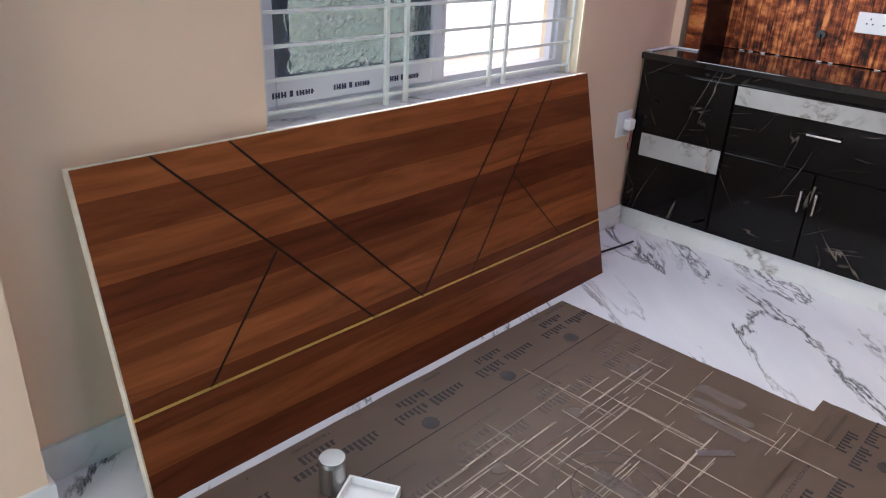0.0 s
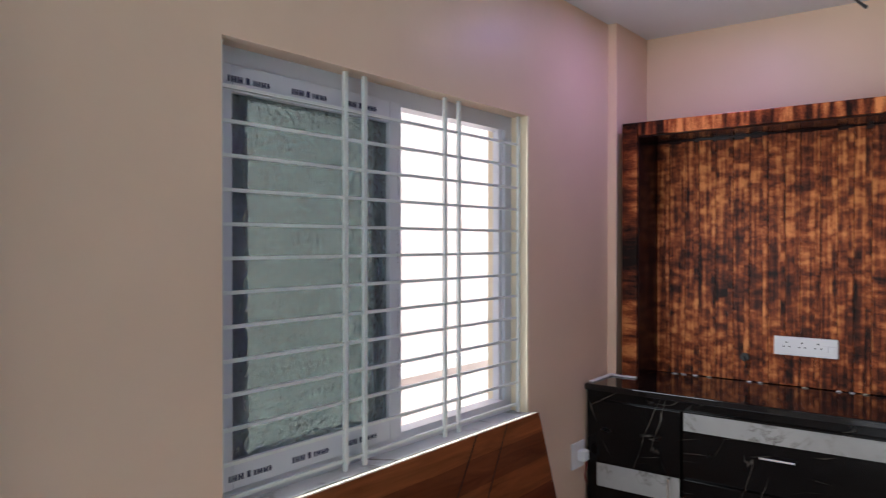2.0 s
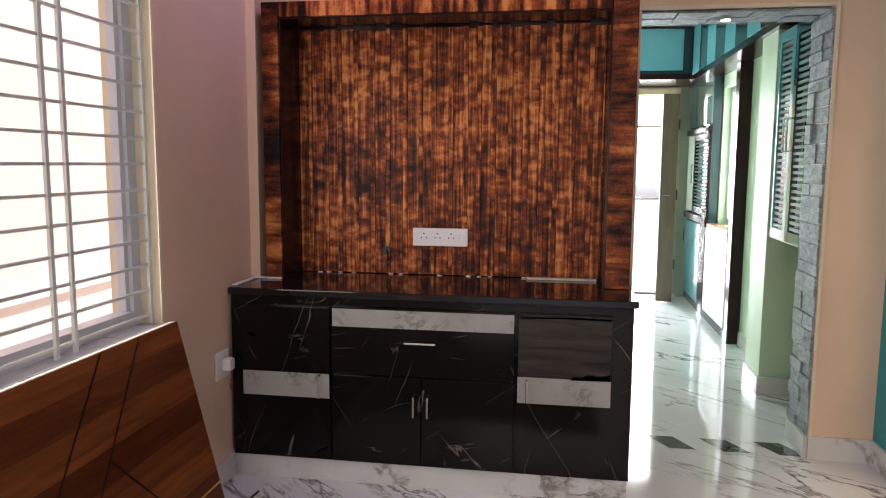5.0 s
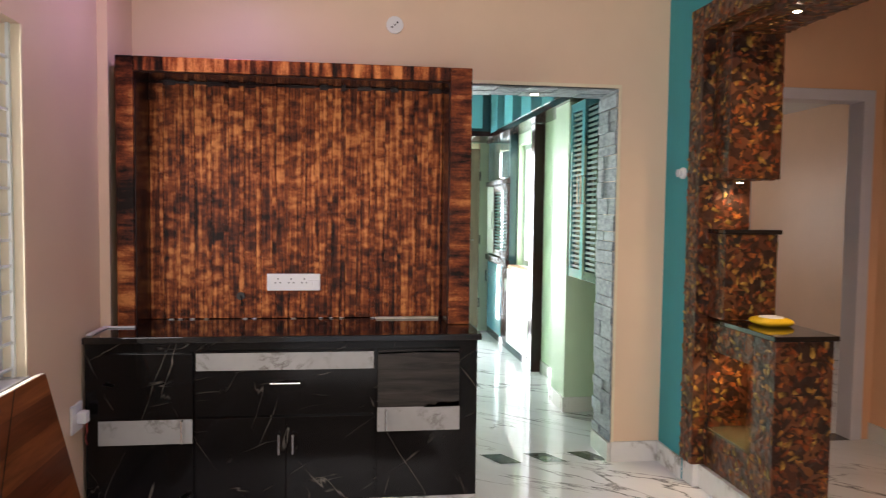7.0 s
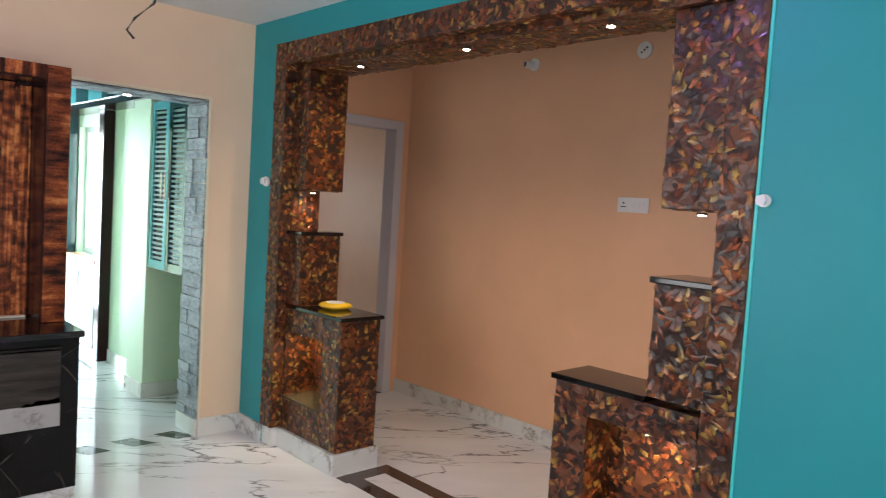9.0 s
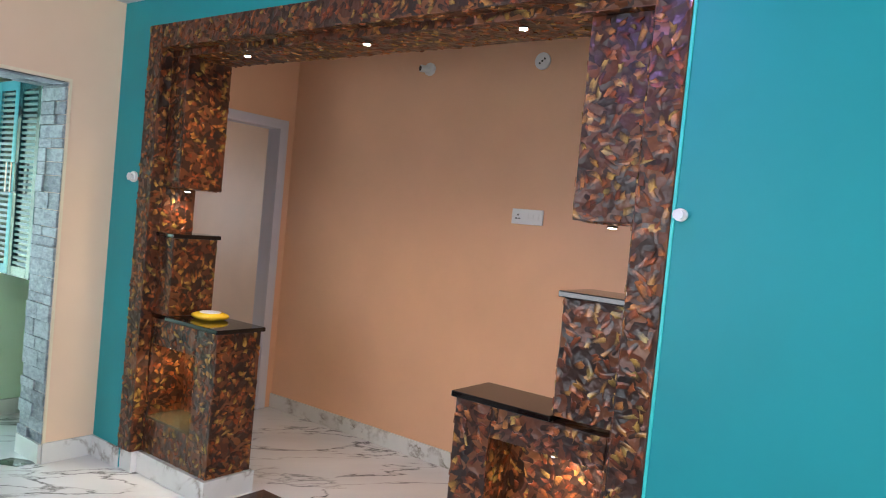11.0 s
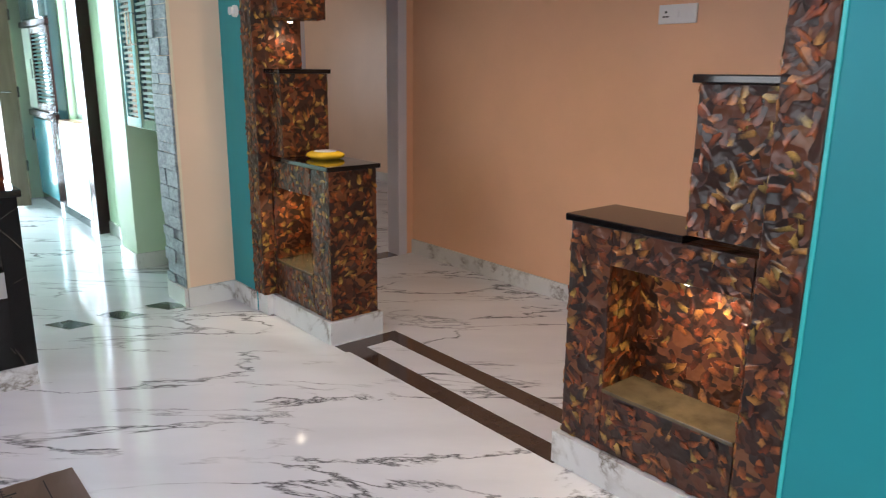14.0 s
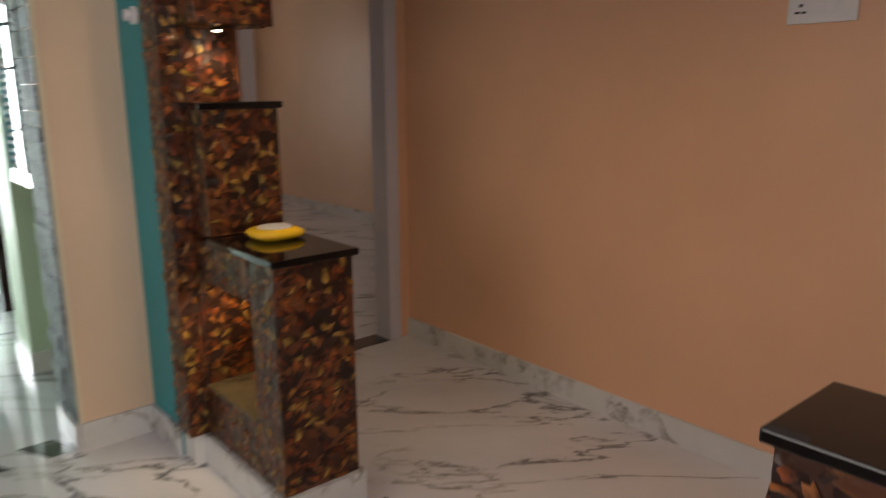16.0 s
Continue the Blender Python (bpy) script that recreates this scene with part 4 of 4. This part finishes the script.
part("base", boxes((PX0 - 0.022, PX1 + 0.016, 2.595, LY - 0.002, 0, BZ - 0.001), (1.376, PX1, LY - 0.002, AY1 - 0.001, 0, BZ - 0.001)), SKIRT, arch, "white veined marble base")
part("base", boxes((QX0 - 0.024, PX1 + 0.016, RY + 0.012, 1.168, 0, BZ - 0.001), (1.376, PX1, AY0 + 0.001, RY + 0.012, 0, BZ - 0.001)), SKIRT, arch, "white veined marble base")
# lit edge where the teal wall stops, its light painted as a brighter teal strip
part("lit_edge", boxes((EX - 0.006, EX - 0.0005, AY0 - 0.011, AY0 - 0.0005, 0.12, AZ), bevel=0.001), paint("lit_teal_edge", (0.06, 0.62, 0.62), 0.4, 0.03, 0), arch, "teal wall edge coloured brighter for the light it catches")


def flakes(quads, seed):
    """Trowel strokes: each starts flush with the wall, swells along its length and ends in a raised torn edge."""
    rr = random.Random(seed)
    verts, polys, along = [], [], []
    NA, NB = 5, 4
    for o, u, v, n in quads:
        o, u, v, n = Vector(o), Vector(u), Vector(v), Vector(n)
        lu, lv = u.length, v.length
        eu, ev = u / lu, v / lv
        flip = eu.cross(ev).dot(n) < 0
        step = 0.039
        for i in range(max(1, round(lu / step))):
            for j in range(max(1, round(lv / step))):
                if rr.random() < 0.10:
                    continue
                cu, cv = (i + rr.random()) * step, (j + rr.random()) * step
                a = rr.choice((0.5, 2.3, 3.8, 5.4)) + rr.gauss(0, 0.65)
                ln, wd = rr.uniform(0.042, 0.082), rr.uniform(0.015, 0.028)
                ca, sa = math.cos(a), math.sin(a)
                lift, bend, slant = rr.uniform(0.0030, 0.0062), rr.uniform(-0.6, 0.6), rr.uniform(-0.5, 0.5)
                torn = [rr.uniform(-0.14, 0.14) for _ in range(NB)]
                b0 = len(verts)
                for p in range(NA + 1):
                    q = p / (NA - 1) if p < NA else 1.0
                    for w in range(NB):
                        r = w / (NB - 1) - 0.5
                        x = ln * (q - 0.5 + (torn[w] + slant * r * 0.6) * q * q)
                        y = wd * r * (0.85 + 0.15 * q - 0.25 * (1 - q) ** 2) + bend * ln * (q - 0.5) ** 2
                        pu = min(max(cu + x * ca - y * sa, 0.002), lu - 0.002)
                        pv = min(max(cv + x * sa + y * ca, 0.002), lv - 0.002)
                        edge = 1.0 - (2 * abs(r)) ** 3
                        h = -0.001 if p == NA else -0.0006 + (lift + 0.0012) * q ** 1.3 * (0.75 + 0.25 * edge)
                        verts.append(o + eu * pu + ev * pv + n * h)
                        along.append((min(q * (0.72 + 0.28 * edge), 1.0), w / (NB - 1)))
                for p in range(NA):
                    for w in range(NB - 1):
                        c = b0 + p * NB + w
                        f = (c, c + NB, c + NB + 1, c + 1)
                        polys.append(f if flip else f[::-1])
    me = bpy.data.meshes.new("plaster_flakes")
    me.from_pydata(verts, [], polys)
    layer = me.uv_layers.new(name="along")
    for lp in me.loops:
        layer.data[lp.index].uv = along[lp.vertex_index]
    me.materials.append(FLAKES)
    ob = new("plaster_flakes", me)
    ob.parent = arch
    ob.matrix_parent_inverse = arch.matrix_world.inverted()
    return tagged(ob, "copper, rust and olive gold trowelled plaster strokes", kind="stuff")


flakes(faces, 11)


# ---- ceiling spots ----
for x, y in ((0.75, 0.75), (-1.00, 2.90)):
    t = thing("ceiling_spot", "small round violet led spot in the ceiling", "downlight", (x, y, H), "violet ceiling spots")
    part("ring", disc(0.055, 0.010, "z", (x, y, H - 0.0055), 0.050), WHITE, t)
    part("lens", disc(0.042, 0.004, "z", (x, y, H - 0.0128)), glow("violet_led_lens", (0.50, 0.42, 1.0), 4.0), t, "glowing violet lens")


# ---- lamps in the arch ----
def downlight(at, watts, cone, aim=None, r=0.021):
    t = thing("downlight", "small lit recessed ceiling downlight", "downlight", at, "downlights of the arch")
    x, y, z = at
    part("ring", disc(r, 0.008, "z", (x, y, z - 0.004), r * 0.85), CHROME, t, "chrome ring")
    part("lens", disc(r * 0.7, 0.004, "z", (x, y, z - 0.0095)), LENS, t, "glowing warm lens")
    if watts:
        lamp("downlight_beam", "SPOT", look((x, y, z - 0.016), aim or (x, y, 0)), watts, (1.0, 0.80, 0.52), cone=radians(cone))


for y in (2.64, 1.815, 1.02):
    downlight((1.49, y, LZ - 0.008), 16, 150)
downlight((1.54, 3.135, 1.584), 5, 130, (1.56, 3.20, 1.2), 0.02)
downlight((1.56, 0.62, 1.584), 5, 130, (1.56, 0.55, 1.2), 0.02)
downlight((1.492, 0.72, 0.7635), 8.0, 160, (1.60, 0.72, 0.33), 0.018)
downlight((1.455, 3.03, 0.7335), 6.0, 160, (1.58, 3.08, 0.32), 0.018)

box = thing("yellow_box", "yellow plastic box with white lid top on the granite counter", "box", (1.60, 2.92, 0.892))
bm = bmesh.new()
bmesh.ops.create_uvsphere(bm, u_segments=32, v_segments=12, radius=1.0)
for v in bm.verts:
    x, y, z = v.co
    k = (abs(x) ** 3.5 + abs(y) ** 3.5) ** (1 / 3.5)
    q = math.hypot(x, y) / k if k > 1e-6 else 1
    v.co = (1.60 + 0.088 * x * q, 2.92 + 0.088 * y * q, 0.911 + 0.019 * max(-1, min(1, z * 1.4)))
part("body", bm, YELLOW, box)
part("lid", disc(0.060, 0.004, "z", (1.60, 2.92, 0.9305), 0.055), WHITE, box, "white lid top")
for y in (3.358, 0.318):
    t = thing("lamp_point", "white round lamp point in plastic wrap on the teal wall", "lamp point", (EX, y, 1.63), "lamp points beside the arch")
    part("base", disc(0.030 if y > 1 else 0.020, 0.014, "x", (EX - 0.008 if y < 1 else EX - 0.026, y, 1.63), seg=20), WHITE, t)
    part("wrap", disc(0.022 if y > 1 else 0.017, 0.022, "x", (EX - 0.026 if y < 1 else EX - 0.044, y, 1.63), 0.014, 9), UPVC, t, "crumpled plastic wrap")

# ---- dining side ----
door = structure("door_frame_dining", boxes((1.95, 2.02, DN - 0.02, DN + 0.12, 0.002, 2.19), (2.745, 2.82, DN - 0.02, DN + 0.12, 0.002, 2.19), (2.02, 2.745, DN - 0.02, DN + 0.12, 2.12, 2.19), bevel=0.004), LILAC, "lilac white enamelled empty door frame", "door frame")
sw = thing("switch_plate", "white modular switch plate on the apricot wall", "switch", (DX, 1.74, 1.62))
part("plate", boxes((DX - 0.012, DX - 0.001, 1.635, 1.845, 1.575, 1.665), bevel=0.003), WHITE, sw)
part("socket", boxes((DX - 0.0135, DX - 0.012, 1.785, 1.80, 1.605, 1.612), (DX - 0.0135, DX - 0.012, 1.805, 1.82, 1.605, 1.612), (DX - 0.0135, DX - 0.012, 1.797, 1.808, 1.625, 1.635)), BLACKPL, sw)
for y in (1.66, 1.695, 1.73):
    part("switch", boxes((DX - 0.0155, DX - 0.012, y, y + 0.028, 1.602, 1.638), bevel=0.001), WHITE, sw)
rose2 = round_plate("ceiling_rose", "white round lamp point on the apricot wall", (DX - 0.007, 1.74, 2.535), "x", 0.05)
for d in (-0.016, 0, 0.016):
    part("screw", disc(0.006, 0.003, "x", (DX - 0.0145, 1.74 + d, 2.535 - d * 0.8), seg=10), BLACKPL, rose2)
holder = thing("lamp_holder", "white angled bulb holder on the apricot wall", "lamp holder", (DX, 2.58, 2.53))
part("base", disc(0.042, 0.014, "x", (DX - 0.008, 2.58, 2.53)), WHITE, holder)
bm = disc(0.024, 0.06, "x", (0, 0, 0), 0.02, 18)
bmesh.ops.transform(bm, matrix=Matrix.Translation((DX - 0.042, 2.595, 2.525)) @ Matrix.Rotation(-0.5, 4, "Z"), verts=bm.verts)
part("socket", bm, WHITE, holder)
bm = disc(0.017, 0.004, "x", (0, 0, 0), None, 18)
bmesh.ops.transform(bm, matrix=Matrix.Translation((DX - 0.071, 2.611, 2.525)) @ Matrix.Rotation(-0.5, 4, "Z"), verts=bm.verts)
part("socket_mouth", bm, BLACKPL, holder)

# ---- passage and kitchen ----
jamb = structure("stone_jamb", boxes((OX1 + 0.004, OX1 + 0.34, NY + 0.202, 3.90, 0, OZ)), GREENSTONE, "split grey stone clad passage jamb", "jamb")
r = random.Random(3)
z = 0.11
while z < OZ - 0.02:
    hgt = min(r.choice((0.055, 0.075, 0.095)), OZ - z)
    cut = r.uniform(0.09, 0.2)
    for a, b in ((0.0, cut), (cut, 0.28)):
        d = r.uniform(0.004, 0.016)
        part("stone", boxes((OX1 - d, OX1 + 0.003, NY + 0.003 + a, NY + 0.001 + b, z + 0.001, z + hgt - 0.002), bevel=0.0025), STONE, jamb)
    z += hgt
part("stone_base", boxes((OX1 - 0.018, OX1 + 0.003, NY + 0.001, 3.90, 0, 0.108)), SKIRT, jamb, "marble skirting")
lint = structure("stone_lintel", boxes((OX0, OX1 - 0.02, NY + 0.003, 3.90, OZ - 0.004, OZ - 0.001), (OX0, OX1 + 0.3, NY + 0.202, 3.90, OZ, 2.6)), GREENSTONE, "grey stone clad lintel soffit", "lintel")
for x in range(5):
    for a in range(2):
        part("stone", boxes((OX0 + 0.002 + x * 0.166, OX0 + 0.162 + x * 0.166, NY + 0.004 + a * 0.14, NY + 0.14 + a * 0.14, OZ - 0.012 - 0.004 * ((x + a) % 2), OZ - 0.0045), bevel=0.002), STONE, lint)
t = thing("downlight", "small lit downlight in the stone soffit", "downlight", (0.64, 3.76, OZ - 0.02))
part("ring", disc(0.03, 0.008, "z", (0.64, 3.76, OZ - 0.021)), CHROME, t)
part("lens", disc(0.02, 0.004, "z", (0.64, 3.76, OZ - 0.027)), LENS, t)


def louvre_door(parent, x, y0, y1, z0, z1, mat, slat_mat, handle_y):
    d = part("door", boxes((x - 0.022, x, y0, y0 + 0.05, z0, z1), (x - 0.022, x, y1 - 0.05, y1, z0, z1), (x - 0.022, x, y0 + 0.05, y1 - 0.05, z0, z0 + 0.06), (x - 0.022, x, y0 + 0.05, y1 - 0.05, z1 - 0.06, z1), bevel=0.002), mat, parent)
    n = int((z1 - z0 - 0.12) / 0.034)
    bm = bmesh.new()
    for i in range(n):
        z = z0 + 0.062 + (i + 0.5) * (z1 - z0 - 0.124) / n
        add_box(bm, x - 0.016, x - 0.006, y0 + 0.051, y1 - 0.051, z - 0.008, z + 0.008)
    # dark sheet whose colour stands in for the shaded recess between slats
    part("louvre_back", boxes((x - 0.004, x - 0.001, y0 + 0.0505, y1 - 0.0505, z0 + 0.0605, z1 - 0.0605)), TEALDARK, d, "dark sheet for the shade behind the slats")
    s = part("louvre_slats", bm, slat_mat, d, "row of narrow louvre slats")
    tagged(s, kind="stuff")
    zc = (z0 + z1) / 2
    part("handle", tube([(x - 0.022, handle_y, zc - 0.09), (x - 0.052, handle_y, zc - 0.09), (x - 0.052, handle_y, zc + 0.09), (x - 0.022, handle_y, zc + 0.09)], 0.006), CHROME, d, "chrome bar handle")
    return d


wallcab = thing("louvred_wall_cabinet", "teal wall cabinet with louvred shutters above the mint pier", "cabinet", (1.27, 4.33, 0.98))
part("body", boxes((1.152, 1.418, 4.03, 4.638, 0.97, 2.16)), TEALDARK, wallcab)
louvre_door(wallcab, 1.151, 4.335, 4.636, 0.972, 2.158, TEALLAM, TEALSLAT, 4.365)
louvre_door(wallcab, 1.151, 4.032, 4.331, 0.972, 2.158, TEALDARK, TEALSLAT, 4.30)

crock = thing("kitchen_tall_unit", "teal and maroon kitchen unit with louvred and glazed doors", "cabinet", (1.2, 7.2, 0))
part("end_panel", boxes((1.205, 1.299, 5.90, 6.02, 0.0, 2.18), bevel=0.003), MAROON, crock, "dark maroon end panel")
part("body", boxes((1.22, 1.299, 6.021, 8.0, 0.0, 0.83), (1.22, 1.299, 6.90, 8.0, 0.83, 2.26)), TEALDARK, crock)
for k, (a, b, m) in enumerate(((6.03, 6.44, WHITE), (6.46, 6.88, WHITE), (6.90, 7.16, MAROON), (7.18, 7.92, TEALLAM))):
    d = part("base_door", boxes((1.200, 1.2195, a, b, 0.09, 0.84), bevel=0.002), m, crock, ("glossy white door", "glossy white door", "dark maroon door", "")[k])
    part("handle", tube([(1.20, b - 0.06, 0.62), (1.17, b - 0.06, 0.62), (1.17, b - 0.06, 0.74), (1.20, b - 0.06, 0.74)], 0.006), CHROME, d, "chrome handle")
part("rail", boxes((1.185, 1.2195, 6.88, 8.0, 0.86, 0.92), bevel=0.003), MAROON, crock, "maroon rail")
part("rail", boxes((1.185, 1.2195, 6.88, 8.0, 1.70, 1.75), bevel=0.003), MAROON, crock, "maroon rail")
part("rail", boxes((1.185, 1.2195, 6.02, 8.0, 2.19, 2.26), bevel=0.003), MAROON, crock, "maroon rail")
louvre_door(crock, 1.2195, 6.90, 7.62, 0.94, 1.69, MAROON, TEALSLAT, 7.54)
part("side_panel", boxes((1.205, 1.2195, 7.64, 7.99, 0.94, 1.69), bevel=0.002), MINT, crock, "pale green panel")
for a, b in ((6.90, 7.24), (7.26, 7.60), (7.62, 7.96)):
    part("upper_door", boxes((1.205, 1.2195, a, b, 1.77, 2.19)), paint("smoked_glass", (0.10, 0.16, 0.17), 0.04, 0.05, 0.0), crock, "smoked glass door")

loft = thing("loft_cabinet", "teal and dark loft cupboards under the kitchen ceiling", "cabinet", (1.0, 6, 2.3))
part("body", boxes((1.12, 1.299, 3.95, 7.38, 2.23, 2.70)), TEALDARK, loft)
for k in range(10):
    y = 3.96 + k * 0.34
    part("door", boxes((1.10, 1.1195, y, y + 0.33, 2.245, 2.69), bevel=0.002), TEALLAM if k % 2 else TEALDARK, loft, "" if k % 2 else "dark teal door")
part("rail", boxes((1.085, 1.299, 3.945, 7.38, 2.185, 2.229)), MAROON, loft, "maroon rail")
loft2 = thing("loft_cabinet", "teal loft cupboard over the back door with a maroon rail", "cabinet", (0.5, 7.7, 2.2))
part("body", boxes((-0.31, 1.199, 7.42, 8.09, 2.27, 2.70)), TEALDARK, loft2)
for a, b in ((-0.29, 0.42), (0.50, 1.02)):
    d = part("door", boxes((a, b, 7.40, 7.4195, 2.30, 2.69), bevel=0.002), TEALLAM, loft2)
    part("handle", tube([(a + 0.05, 7.40, 2.36), (a + 0.05, 7.375, 2.36), (a + 0.05, 7.375, 2.48), (a + 0.05, 7.40, 2.48)], 0.005), CHROME, d, "chrome handle")
part("rail", boxes((-0.31, 1.199, 7.395, 8.09, 2.215, 2.268)), MAROON, loft2, "maroon rail")

structure("threshold_kitchen", boxes((0.05, 1.05, 8.06, 8.20, 0.0005, 0.022), bevel=0.003), BROWNSTONE, "dark granite threshold of the back door", "threshold")
structure("door_frame_kitchen", boxes((-0.02, 0.05, 8.05, 8.25, 0.002, 2.2), (1.05, 1.12, 8.05, 8.25, 0.002, 2.2), (0.05, 1.05, 8.05, 8.25, 2.13, 2.2), bevel=0.004), CREAM, "cream painted back door frame", "door frame")
dleaf = thing("back_door", "weathered brown wooden back door standing open", "door", (1.03, 8.0, 0))
part("leaf", boxes((0.88, 1.035, 7.60, 7.635, 0.01, 2.10), bevel=0.003), LEAFWOOD, dleaf)
part("leaf", boxes((1.0, 1.035, 7.64, 8.04, 0.01, 2.10), bevel=0.003), LEAFWOOD, dleaf)
for z in (0.35, 1.05, 1.75):
    part("hinge", boxes((1.036, 1.05, 7.60, 7.63, z, z + 0.10)), BLACKPL, dleaf, "black hinge")
part("bolt", tube([(0.90, 7.594, 1.1), (0.98, 7.594, 1.1)], 0.006), CHROME, dleaf, "chrome bolt")
gate = thing("back_door_grille", "thin steel grille across the back doorway", "grille", (0.66, 8.16, 0))
for z in (1.03, 1.80):
    part("cross_bar", boxes((0.05, 1.05, 8.15, 8.165, z, z + 0.02)), STEEL, gate)
